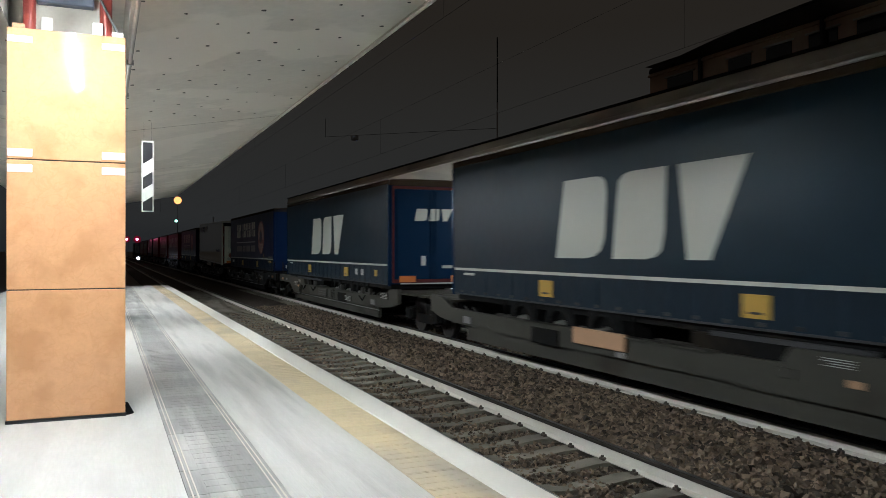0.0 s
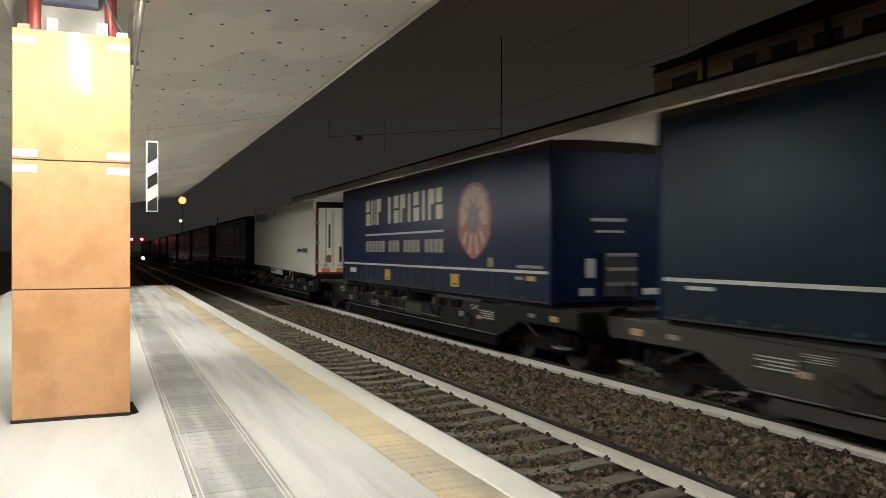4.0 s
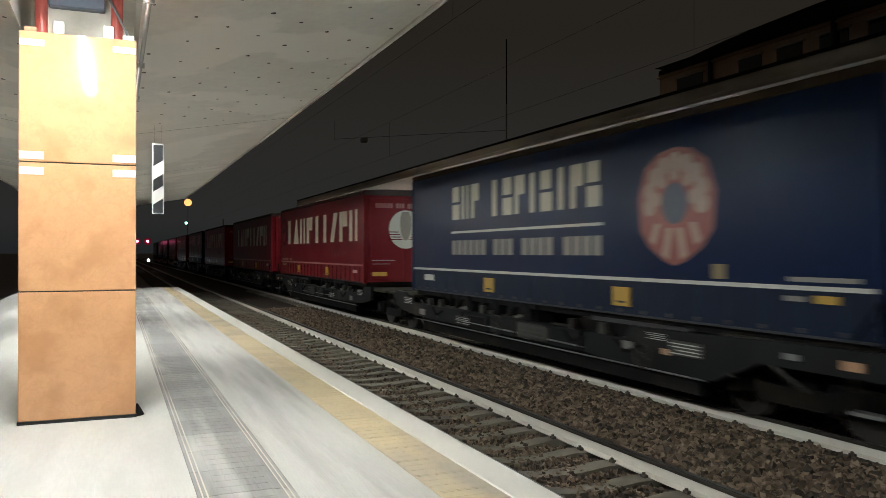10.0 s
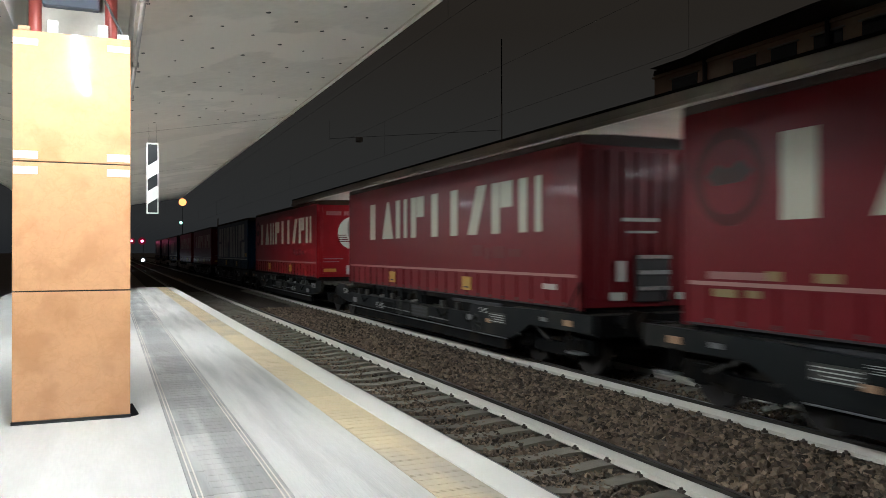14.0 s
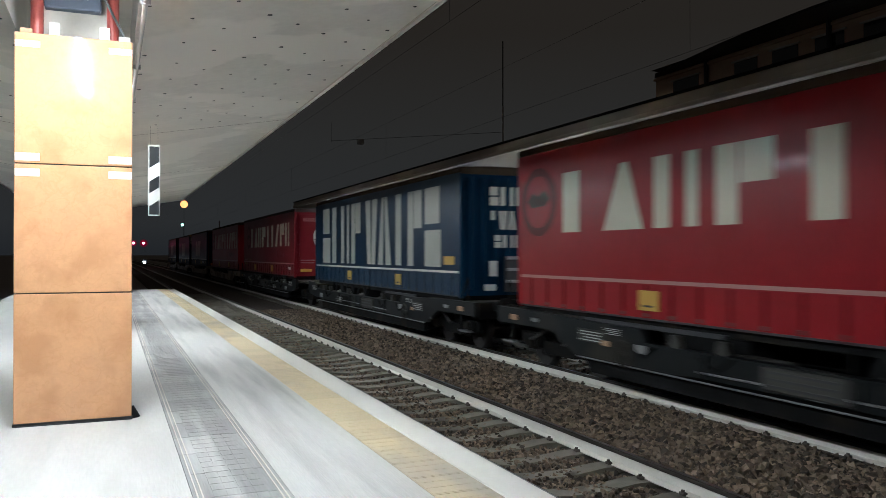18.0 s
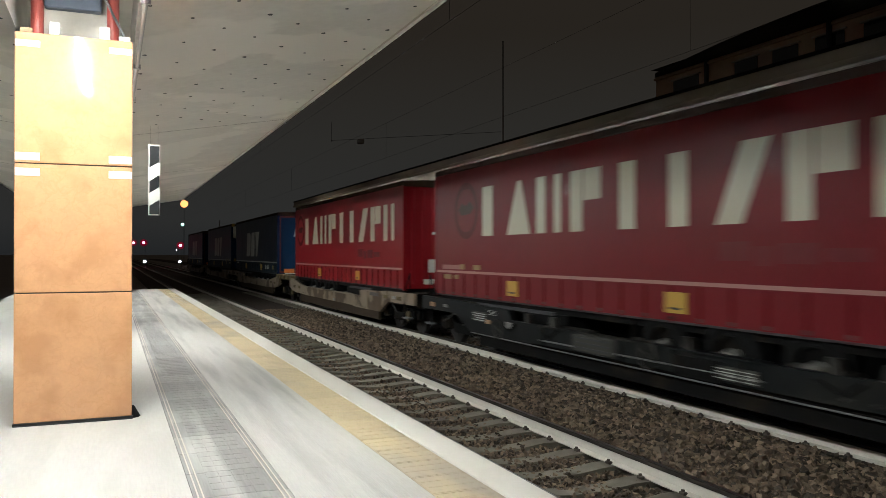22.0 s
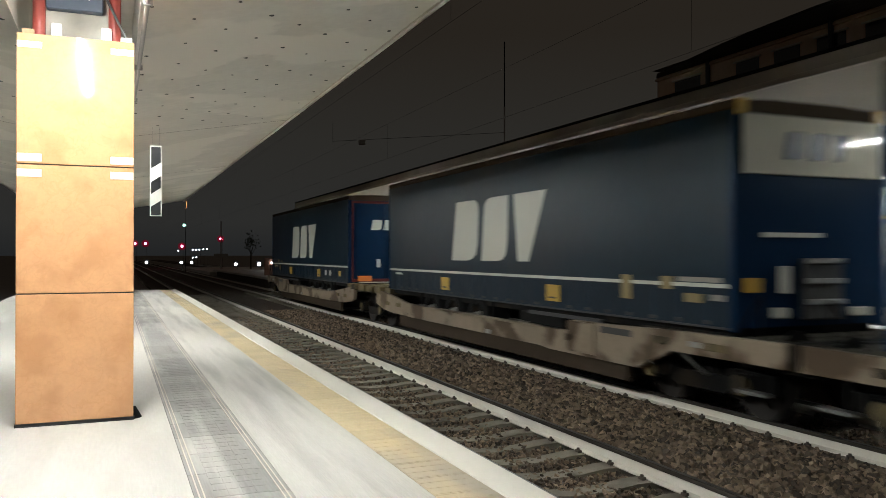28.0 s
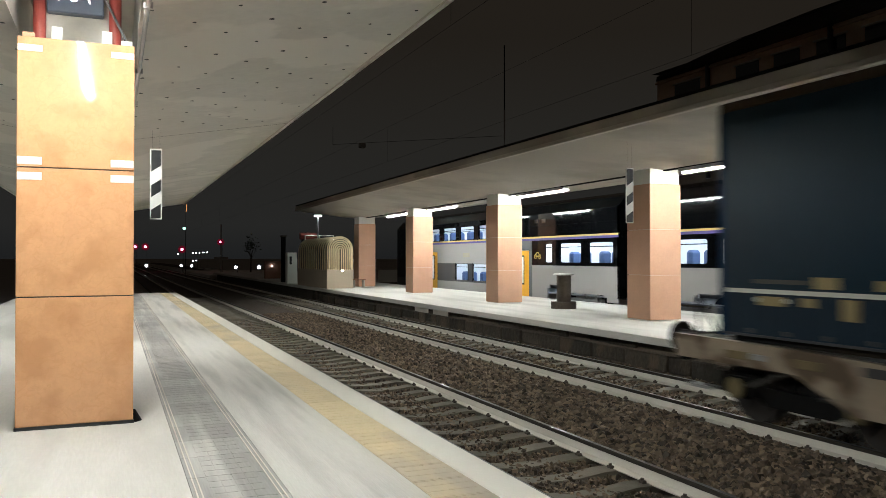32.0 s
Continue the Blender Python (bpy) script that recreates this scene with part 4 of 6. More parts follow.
for x, z in ((16.0, 2.6), (16.7, 2.65), (17.4, 2.65), (18.2, 2.75), (19.0, 2.8), (16.1, 0.9), (16.8, 1.0), (13.0, 2.4)):
    lamp_post(x, 180, z, 0.17, SIG_WHITE, "distant white street lamp beyond the tracks")
for x, z in ((-9.4, 3.8), (-9.6, 2.3), (-9.3, 1.9), (-9.9, 3.3)):
    lamp_post(x, 60, z, 0.13, SIG_WHITE, "distant white lamp beyond the platform")
sb = thing("track_sign", "grey trackside board on a post", "sign", pose(13.2, 108, 0))
part("post", cyl(B(), (0, 0, -1), (0, 0, 6.0), 0.08, 8), ZINC, sb)
part("board", box(B(), -0.9, 0.9, -0.1, -0.06, 1.2, 1.7), ZINC, sb)
lp = thing("street_lamp", "slim lamp post with a lit flat head behind the shelter", "street lamp", pose(11.68, 48.1, FAR_Z))
part("post", cyl(B(), (0, 0, 0), (0, 0, 4.22), 0.045, 10), ZINC, lp)
part("head", cyl(B(), (0, 0, 4.22), (0, 0, 4.32), 0.26, 16, 0.18), ZINC, lp)
part("lens", cyl(B(), (0, 0, 4.18), (0, 0, 4.219), 0.23, 16), LAMP_WHITE, lp, "glowing lamp glass")
solid("pavement", box(B(), 9.9, 24, 90.5, 125, -1.0, -0.35), SLAB, "pale distant end of the far platform", "pavement", kind="structure")

# ---------------- train ----------------
def train_at(t):
    """How far the train still has to go at t seconds; it comes towards the eye and slowly gains speed."""
    q = (t - 16.0) / 16.0
    return sum(c * q ** (k + 1) for k, c in enumerate(COEF))


COEF = (-117.051, -4.068, 4.897, -1.948, -1.525)
HW = 1.305
LOAD_X = TRACK2 + 0.03   # middle of the trailers
FLOOR, TOP, LINE = 1.17, 4.05, 1.70


def plates(name, polys, y_left, width, z0, height, material, parent, label="", x=-HW):
    """Plain raised shapes on the side that shows, one part each; given in parts of the width (from its left) and of the height."""
    for poly in polys:
        part(name, prism(B(), [(y_left - a * width, z0 + b * height) for a, b in poly], x - 0.007, x - 0.002, "x"), material, parent, label)


def end_plates(name, polys, x_left, width, z0, height, material, parent, label="", y=0.0):
    for poly in polys:
        part(name, prism(B(), [(x_left + a * width, z0 + b * height) for a, b in poly], y - 0.012, y - 0.005, "y"), material, parent, label)


def rect(a0, a1, b0=0.0, b1=1.0):
    return [(a0, b0), (a1, b0), (a1, b1), (a0, b1)]


def disc(ca, cb, ra, rb, n=28):
    return [(ca + ra * math.cos(2 * math.pi * k / n), cb + rb * math.sin(2 * math.pi * k / n)) for k in range(n)]


# plain blocks for a mark of three heavy forms
SLANT_MARK = [[(0.0, 0.0), (0.20, 0.0), (0.26, 0.03), (0.30, 0.10), (0.322, 0.25), (0.335, 0.80), (0.328, 0.92), (0.305, 0.98), (0.27, 1.0), (0.06, 1.0)],
              [(0.37, 0.0), (0.55, 0.0), (0.60, 0.03), (0.63, 0.10), (0.645, 0.30), (0.655, 1.0), (0.47, 1.0), (0.43, 0.97), (0.405, 0.90), (0.395, 0.70)],
              [(0.71, 1.0), (1.0, 1.0), (0.85, 0.0), (0.75, 0.0)]]


def cells(n, forms, gap=0.12):
    """A row of n plain forms, each in a cell of its own."""
    out = []
    for k, form in enumerate(forms):
        for poly in form:
            out.append([((k + gap / 2 + a * (1 - gap)) / n, b) for a, b in poly])
    return out


SLAB_FORM = [rect(0.10, 0.56)]
WEDGE = [[(0.05, 0.0), (0.95, 0.0), (0.62, 1.0), (0.46, 1.0)]]
TWIN = [rect(0.05, 0.36), rect(0.66, 0.88)]
STEP = [rect(0.05, 0.40), rect(0.44, 0.92, 0.5, 1.0)]
MIDDLE = [rect(0.28, 0.66)]
LEANING = [[(0.05, 0.0), (0.50, 0.0), (0.95, 1.0), (0.50, 1.0)]]
FULL = [rect(0.04, 0.94)]
FULL_LOW = [rect(0.04, 0.94, 0.0, 0.46), rect(0.04, 0.86, 0.54, 1.0)]
FUNNEL = [[(0.0, 1.0), (0.42, 1.0), (0.48, 0.0), (0.18, 0.0)], [(0.58, 1.0), (1.0, 1.0), (0.82, 0.0), (0.52, 0.0)]]
TENT = [[(0.0, 0.0), (0.40, 0.0), (0.47, 1.0), (0.30, 1.0)], [(0.60, 0.0), (1.0, 0.0), (0.70, 1.0), (0.53, 1.0)]]
ROW_OF_NINE = cells(9, [SLAB_FORM, WEDGE, TWIN, STEP, MIDDLE, MIDDLE, LEANING, STEP, TWIN])
HEAVY_ROW = cells(9.35, [FULL_LOW, SLAB_FORM, TWIN, STEP], 0.06) + [[(a + 4.3 / 9.35, b) for a, b in q] for q in cells(9.35, [FUNNEL, TENT, MIDDLE, STEP, FULL_LOW], 0.06)]
SANS_ROW = cells(12, [FULL_LOW, TWIN, STEP, [], SLAB_FORM, FULL_LOW, STEP, MIDDLE, FULL_LOW, MIDDLE, STEP, FULL_LOW], 0.14)
SMALL_ROW = cells(20, [FULL if k not in (6, 10, 15) else [] for k in range(20)], 0.12)
PALE_GREY = mat("pale_grey_plate", (0.45, 0.45, 0.42), 0.5, vary=0.1, bump=0.02)
EMBLEM_RED = mat("emblem_red", (0.22, 0.055, 0.04), 0.4, vary=0.2, scale=4, bump=0.02)
EMBLEM_PALE = mat("emblem_faded_cream", (0.36, 0.25, 0.19), 0.4, vary=0.25, scale=5, bump=0.02)
HUB = mat("dusty_hub", (0.17, 0.165, 0.15), 0.5, vary=0.4, scale=8, bump=0.1)
RING_RED = mat("dark_ring_print", (0.078, 0.012, 0.012), 0.45, vary=0.3, scale=5, bump=0.02, spec=0.12)
SHADE_BAND = mat("dull_brown_print", (0.060, 0.030, 0.026), 0.5, vary=0.3, scale=5, bump=0.02, spec=0.15)
FADED_PINK = mat("faded_pink_print", (0.24, 0.10, 0.09), 0.45, vary=0.3, scale=3, bump=0.02)
DULL_PRINT = mat("dull_grey_print", (0.21, 0.20, 0.17), 0.45, vary=0.25, scale=2, bump=0.02)
STRAP = mat("black_strap", (0.02, 0.02, 0.022), 0.7, vary=0.2, bump=0.05)
FADED_RED = mat("faded_dark_red_print", (0.120, 0.016, 0.018), 0.4, vary=0.3, scale=4, bump=0.02, spec=0.15)
SHADE_RED = mat("maroon_print", (0.13, 0.03, 0.03), 0.45, vary=0.3, scale=2, bump=0.02)


def turned(profile, n=28):
    """A closed (x, radius) outline turned about the x axis."""
    bm = B()
    rings = [[bm.verts.new((x, r * math.cos(2 * math.pi * k / n), r * math.sin(2 * math.pi * k / n))) for k in range(n)] for x, r in profile]
    for i in range(len(profile)):
        a, b = rings[i], rings[(i + 1) % len(profile)]
        for k in range(n):
            bm.faces.new((a[k], a[(k + 1) % n], b[(k + 1) % n], b[k]))
    bmesh.ops.recalc_face_normals(bm, faces=bm.faces)
    return bm


def tyre_mesh():
    return turned([(-0.17, 0.30), (-0.19, 0.36), (-0.18, 0.45), (-0.14, 0.50), (0.14, 0.50), (0.18, 0.45), (0.19, 0.36), (0.17, 0.30)])


def rim_mesh():
    return turned([(-0.175, 0.30), (-0.185, 0.275), (-0.10, 0.24), (-0.08, 0.10), (0.08, 0.10), (0.10, 0.24), (0.185, 0.275), (0.175, 0.30)], 24)


def trailer(u_near, u_far, skins, label, near_end, straps):
    skin, end_skin, roof, line = skins
    L = u_far - u_near
    root = thing("semi_trailer", label, "trailer", pose(LOAD_X, u_near + train_at(0), RAIL), "trailers on the freight train")
    for sx in (-1, 1):
        x0, x1 = sorted((sx * HW, sx * (HW - 0.03)))
        part("side_curtain", box(B(), x0, x1, 0.08, L - 0.08, LINE - 0.02, TOP - 0.12), skin, root)
        hem = {NAVY: NAVY_SKIRT, ROYAL: ROYAL_SKIRT, SEA: SEA_SKIRT}.get(skin, skin)
        part("skirt", box(B(), x0 + 0.012 * sx * -1, x1, 0.08, L - 0.08, FLOOR, LINE - 0.02) if sx > 0 else box(B(), x0 + 0.012, x1, 0.08, L - 0.08, FLOOR, LINE - 0.02), hem, root)
        part("top_rail", box(B(), x0 - 0.006, x1 + 0.006, 0.0, L, TOP - 0.12, TOP, 0.02), roof, root)
        part("floor_rail", box(B(), x0 + (0.004 if sx < 0 else 0), x1 + (0 if sx < 0 else -0.004), 0.08, L - 0.08, FLOOR - 0.03, FLOOR), STRAP, root, "dark floor rail")
    part("roof", prism(B(), [(-HW + 0.03, TOP - 0.04), (-HW + 0.03, TOP), (-0.6, TOP + 0.035), (0.6, TOP + 0.035), (HW - 0.03, TOP), (HW - 0.03, TOP - 0.04)], 0.02, L - 0.02, "y"), roof, root, "dusty tarpaulin roof")
    for y0, y1 in ((0.0, 0.06), (L - 0.06, L)):
        part("end_wall", box(B(), -HW + 0.031, HW - 0.031, y0, y1, FLOOR, TOP - 0.041), end_skin, root)
        part("end_beam", box(B(), -HW, HW, y0 - 0.02, y1 + 0.02, TOP - 0.16, TOP - 0.004, 0.015), roof, root)
    for sx in (-1, 1):
        for yy in (0, L - 0.07):
            part("corner_post", shared("corner_post", lambda: box(B(), -0.045, 0.045, -0.01, 0.085, FLOOR - 0.05, TOP - 0.13, 0.012), end_skin), end_skin, root, at=pose(sx * (HW - 0.035), yy, 0))
    if line:
        bm = B()
        prism(bm, [(0.12, LINE - 0.03), (L - 0.12, LINE - 0.03), (L - 0.12, LINE + 0.022), (0.12, LINE + 0.022)], -HW - 0.006, -HW - 0.001, "x")
        part("side_line", bm, line, root, "pale line along the side")
    if straps:
        # red straps are coloured darker, putting the shade of the skirt folds into them
        fold = RED_DARK if skin in (RED, RED_BRIGHT) else NAVY_FOLD
        sw = 0.03 if skin in (RED, RED_BRIGHT) else 0.022
        st = shared("strap", lambda: box(B(), -0.010, 0.0, -sw, sw, FLOOR - 0.02, LINE - 0.05, 0.004), fold)
        bk = shared("buckle", lambda: box(B(), -0.018, 0.0, -0.04, 0.04, FLOOR + 0.02, FLOOR + 0.07, 0.004), GRIMY)
        n = 23
        for k in range(n):
            o = part("strap", st, fold, root, at=pose(-HW + 0.011, 0.5 + k * (L - 1.0) / (n - 1), 0))
            part("buckle", bk, GRIMY, o)
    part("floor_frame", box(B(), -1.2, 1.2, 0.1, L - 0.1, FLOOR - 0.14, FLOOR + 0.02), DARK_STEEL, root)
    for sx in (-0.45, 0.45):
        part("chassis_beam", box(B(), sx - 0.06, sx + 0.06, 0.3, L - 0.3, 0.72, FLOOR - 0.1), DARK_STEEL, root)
    ys = [L - b for b in (3.05, 4.36, 5.67)] if near_end == "front" else [2.8, 4.11, 5.42]
    for y in ys:
        for sx in (-1, 1):
            w = part("wheel", shared("tyre", lambda: tyre_mesh(), RUBBER), RUBBER, root, at=pose(sx * 1.06, y, 0.79))
            part("rim", shared("rim", rim_mesh, DARK_STEEL), DARK_STEEL, w, "dark steel rim")
            part("hub", shared("hub", lambda: cyl(cyl(B(), (0, 0, 0), (0.225, 0, 0), 0.12, 16, 0.08), (0, 0, 0), (-0.225, 0, 0), 0.12, 16, 0.08), HUB), HUB, w)
        part("axle", shared("axle", lambda: cyl(B(), (-1.0, 0, 0), (1.0, 0, 0), 0.07, 10), DARK_STEEL), DARK_STEEL, root, at=pose(0, y, 0.79))
    for y in (min(ys) - 0.75, max(ys) + 0.7):
        part("mud_flap", box(B(), -1.24, -0.85, y - 0.015, y + 0.015, 0.55, 1.15), RUBBER, root)
    yl = 2.6 if near_end == "front" else L - 2.6
    for sx in (-0.85, 0.85):
        part("landing_leg", box(B(), sx - 0.06, sx + 0.06, yl - 0.06, yl + 0.06, 0.58, 1.1, 0.01), DARK_STEEL, root)
    yb = (yl + (1.6 if near_end == "front" else -3.2))
    part("pallet_box", box(B(), -1.22, -0.75, yb, yb + 1.6, 0.62, 1.02, 0.02), DARK_STEEL, root)
    part("side_guard", box(B(), -1.25, -1.20, min(yl, yb) + 0.4, max(yl, yb) + 1.2, 1.0, 1.06), STRAP, root)
    return root, L


def tags(root, L, ys):
    for k, y in enumerate(ys):
        t = part("label_plate", box(B(), -HW - 0.012, -HW + 0.006, y - 0.22, y + 0.22, 1.28, 1.57, 0.003), YELLOW, root, "yellow lifting mark")
        part("mark", box(B(), -HW - 0.015, -HW - 0.0125, y - 0.12, y + 0.12, 1.33, 1.36), BLACK, t)


def rear_navy(root):
    for a, b, c, d in ((-1.20, -1.145, 1.2, 3.88), (1.145, 1.20, 1.2, 3.88), (-1.145, 1.145, 3.80, 3.88), (-1.145, 1.145, 1.2, 1.30)):
        part("door_frame", box(B(), a, b, -0.03, -0.001, c, d, 0.006), RED_TRIM, root, "dark red door frame")
    for x0, x1 in ((-1.14, -0.012), (0.012, 1.14)):
        dl = part("rear_door", box(B(), x0, x1, -0.024, -0.001, 1.31, 3.79, 0.006), NAVY_DOOR, root)
        for xx in (x0 + 0.07, x1 - 0.07):
            part("lock_rod", cyl(B(), (xx, -0.04, 1.3), (xx, -0.04, 3.7), 0.014, 8), NAVY_DOOR, dl)
    end_plates("mark", SLANT_MARK, -0.55, 1.15, 2.92, 0.34, LOGO_WHITE, root, "pale mark", -0.024)
    for x in (-1.0, 0.55):
        part("tail_lamp", box(B(), x, x + 0.48, -0.05, -0.03, 1.22, 1.40, 0.01), ORANGE, root, "orange reflector")
    part("plate", box(B(), 0.28, 1.0, -0.04, -0.025, 1.60, 1.68), LOGO_WHITE, root, "white strip")
    part("plate", box(B(), -0.95, 1.05, -0.05, -0.03, 1.165, 1.20), PALE_GREY, root, "pale lower strip")
    part("plate", box(B(), -0.35, -0.22, -0.04, -0.025, 1.68, 1.95), PALE_GREY, root)
    part("plate", box(B(), 0.82, 0.95, -0.04, -0.025, 1.66, 1.86), PALE_GREY, root)
    part("bumper", box(B(), -1.15, 1.15, -0.02, 0.06, 0.75, 0.87, 0.01), DARK_STEEL, root)


def rear_red(root, skin=RED):
    for x0, x1 in ((-1.16, -0.012), (0.012, 1.16)):
        dl = part("rear_door", box(B(), x0, x1, -0.024, -0.001, 1.26, 3.80, 0.006), skin, root)
        xx = x0 + 0.06 if x0 < -0.5 else x1 - 0.06
        part("lock_rod", cyl(B(), (xx, -0.045, 1.25), (xx, -0.045, 3.8), 0.014, 8), skin, dl)
    end_plates("mark", [disc(0.5, 0.5, 0.5, 0.5)], -0.50, 1.12, 2.22, 1.22, LOGO_WHITE, root, "pale round mark", -0.024)
    end_plates("mark_shade", [[(0.33, 0.62), (0.36, 0.40), (0.44, 0.24), (0.5, 0.21), (0.56, 0.24), (0.64, 0.40), (0.67, 0.62), (0.66, 0.82), (0.60, 0.96), (0.40, 0.96), (0.34, 0.82)]], -0.50, 1.12, 2.22, 1.22, DULL_PRINT, root, "grey shaded middle of the mark", -0.0315)
    for k, b in enumerate((0.42, 0.355, 0.29, 0.225)):
        i = 0.30 + 0.035 * k
        end_plates("mark_bar", [[(-0.01, b), (i - 0.02, b), (i, b + 0.024), (-0.01, b + 0.024)], [(1.01, b), (1.02 - i, b), (1.0 - i, b + 0.024), (1.01, b + 0.024)]], -0.50, 1.12, 2.22, 1.22, RED_DARK, root, "", -0.0315)
    end_plates("name_bar", SMALL_ROW, -0.95, 1.95, 3.50, 0.15, FADED_PINK, root, "", -0.024)
    for x in (-1.05, 0.55):
        part("tail_lamp", box(B(), x, x + 0.48, -0.045, -0.025, 1.36, 1.48, 0.01), YELLOW, root, "yellow reflector")
    for x, w in ((-1.05, 0.75), (0.30, 0.75)):
        part("text_bar", box(B(), x, x + w, -0.03, -0.0245, 1.84, 1.865), ALU, root)
        part("text_bar", box(B(), x, x + w * 0.8, -0.03, -0.0245, 1.73, 1.75), ALU, root)
    part("plate", box(B(), 0.30, 0.52, -0.05, -0.025, 1.36, 1.72, 0.02), SHADE_RED, root)
    part("bumper", box(B(), -1.15, 1.15, -0.02, 0.06, 0.78, 0.90, 0.01), DARK_STEEL, root)
    if skin is RED_BRIGHT:
        for x in (0.35, 0.78):
            part("diamond_plate", prism(B(), [(x - 0.24, 1.82), (x, 1.58), (x + 0.24, 1.82), (x, 2.06)], -0.04, -0.0305, "y"), GRIMY, root, "faint grey diamond plate")
        part("plate", box(B(), -0.18, 0.08, -0.06, -0.0305, 1.26, 1.60, 0.02), PALE_GREY, root, "white plate with rounded corners")


def rear_white(root):
    part("top_beam", box(B(), -1.22, 1.22, -0.06, -0.021, 3.72, 3.95, 0.01), RUBBER, root, "black door header")
    for sx in (-1, 1):
        part("edge_strip", box(B(), sx * 1.18 - 0.05, sx * 1.18 + 0.05, -0.03, -0.001, 1.25, 3.72, 0.004), RED_TRIM if sx < 0 else RUBBER, root, "dark door edge strip")
        for z in (1.6, 2.35, 3.1):
            part("hinge", box(B(), sx * 1.18 - 0.09, sx * 1.18 + 0.09, -0.045, -0.03, z, z + 0.09, 0.01), ALU, root)
    for x0, x1 in ((-1.12, -0.012), (0.012, 1.12)):
        dl = part("rear_door", box(B(), x0, x1, -0.024, -0.001, 1.45, 3.71, 0.006), REEFER, root)
        for xx in (x0 + 0.28, x1 - 0.20):
            part("lock_rod", cyl(B(), (xx, -0.05, 1.45), (xx, -0.05, 3.7), 0.018, 8), ALU, dl)
        part("panel_rib", box(B(), (x0 + x1) / 2 - 0.06, (x0 + x1) / 2 + 0.06, -0.034, -0.024, 1.5, 3.65, 0.01), PALE_GREY, dl)
    for k, x in enumerate((-1.0, -0.42, 0.2, 0.72)):
        part("tail_lamp", box(B(), x, x + 0.32, -0.05, -0.03, 1.27, 1.42, 0.01), ORANGE, root, "orange reflector")
        part("plate", box(B(), x + 0.04, x + 0.26, -0.05, -0.026, 1.47, 1.60), PALE_GREY, root)
    part("red_mark", cyl(B(), (-0.72, -0.028, 1.78), (-0.72, -0.024, 1.78), 0.15, 20), EMBLEM_RED, root, "round red mark")
    part("vent", box(B(), -0.32, -0.22, -0.05, -0.024, 1.65, 2.25, 0.01), BLACK, root)
    part("text_bar", box(B(), -0.74, -0.66, -0.03, -0.0245, 2.2, 3.1), LOGO_NAVY, root)
    part("text_bar", box(B(), 0.3, 0.95, -0.03, -0.0245, 2.8, 2.86), LOGO_NAVY, root)
    part("plate", box(B(), 0.62, 0.95, -0.03, -0.0245, 2.15, 2.5), PALE_GREY, root)
    part("lamp_bar", box(B(), -1.2, 1.2, -0.035, -0.001, 1.201, 1.268, 0.004), RED_TRIM, root, "dark red reflector bar")
    part("bumper", box(B(), -1.2, 1.2, -0.03, 0.06, 1.02, 1.20, 0.01), RUBBER, root)


def front_end(root, style, end_skin):
    if style in ("red", "sea"):
        rib = shared("front_rib", lambda: box(B(), -0.05, 0.05, -0.035, -0.001, 1.3, 3.82, 0.015), end_skin)
        for k in range(8):
            part("rib", rib, end_skin, root, at=pose(-1.05 + k * 0.30, 0, 0))
    part("hose_panel", box(B(), -0.25, 0.45, -0.10, -0.036, 1.25, 2.05, 0.02), BLACK, root, "dark connection panel")
    for z in (1.45, 1.72, 1.98):
        part("rung", box(B(), -0.22, 0.42, -0.16, -0.10, z, z + 0.07, 0.01), ALU, root, "pale step")
    part("plate", box(B(), -0.62, -0.42, -0.06, -0.036, 1.6, 1.95, 0.01), PALE_GREY, root)
    part("plate", box(B(), -0.75, -0.45, -0.06, -0.036, 1.28, 1.42, 0.01), LOGO_WHITE, root)
    part("plate", box(B(), 0.62, 1.0, -0.06, -0.036, 1.28, 1.40, 0.01), LOGO_WHITE, root)
    if style == "navy":
        part("header_panel", box(B(), -1.2, 1.2, -0.05, -0.021, 3.12, 3.88, 0.01), REEFER, root, "white header panel")
        end_plates("mark", SLANT_MARK, -0.55, 1.2, 3.32, 0.36, LOGO_NAVY, root, "dark mark", -0.05)
        for sx in (-1, 1):
            part("corner_cap", box(B(), sx * 1.2 - 0.09, sx * 1.2 + 0.09, -0.05, 0.2, 3.86, 4.06, 0.02), YELLOW, root, "yellow corner cap")
        part("plate", box(B(), -0.85, 0.15, -0.03, -0.001, 2.32, 2.38), LOGO_WHITE, root)
        part("mark_plate", box(B(), -1.15, -0.9, -0.04, -0.001, 1.62, 1.8), YELLOW, root)
    elif style == "sea":
        end_plates("mark", HEAVY_ROW[:6], -0.62, 2.4, 3.20, 0.42, LOGO_WHITE, root, "pale heavy marks", -0.036)
        end_plates("mark", HEAVY_ROW[6:], -1.35, 2.1, 2.66, 0.42, LOGO_WHITE, root, "pale heavy marks", -0.036)
        end_plates("mark", HEAVY_ROW[:7], -0.5, 1.9, 2.25, 0.28, LOGO_WHITE, root, "pale heavy marks", -0.036)
    else:
        part("text_bar", box(B(), -0.5, 0.25, -0.042, -0.036, 2.62, 2.68), PALE_GREY, root)
        part("text_bar", box(B(), -0.4, 0.2, -0.042, -0.036, 2.42, 2.46), PALE_GREY, root)


ROYAL_SK = (ROYAL, ROYAL, ROOF_BROWN, LOGO_WHITE)
PINK_LINE = mat("faded_pink_line", (0.32, 0.16, 0.14), 0.4, vary=0.15, bump=0.02)
RING_RED = mat("dark_ring_print", (0.078, 0.012, 0.012), 0.45, vary=0.3, scale=5, bump=0.02, spec=0.12)
SHADE_BAND = mat("dull_brown_print", (0.060, 0.030, 0.026), 0.5, vary=0.3, scale=5, bump=0.02, spec=0.15)
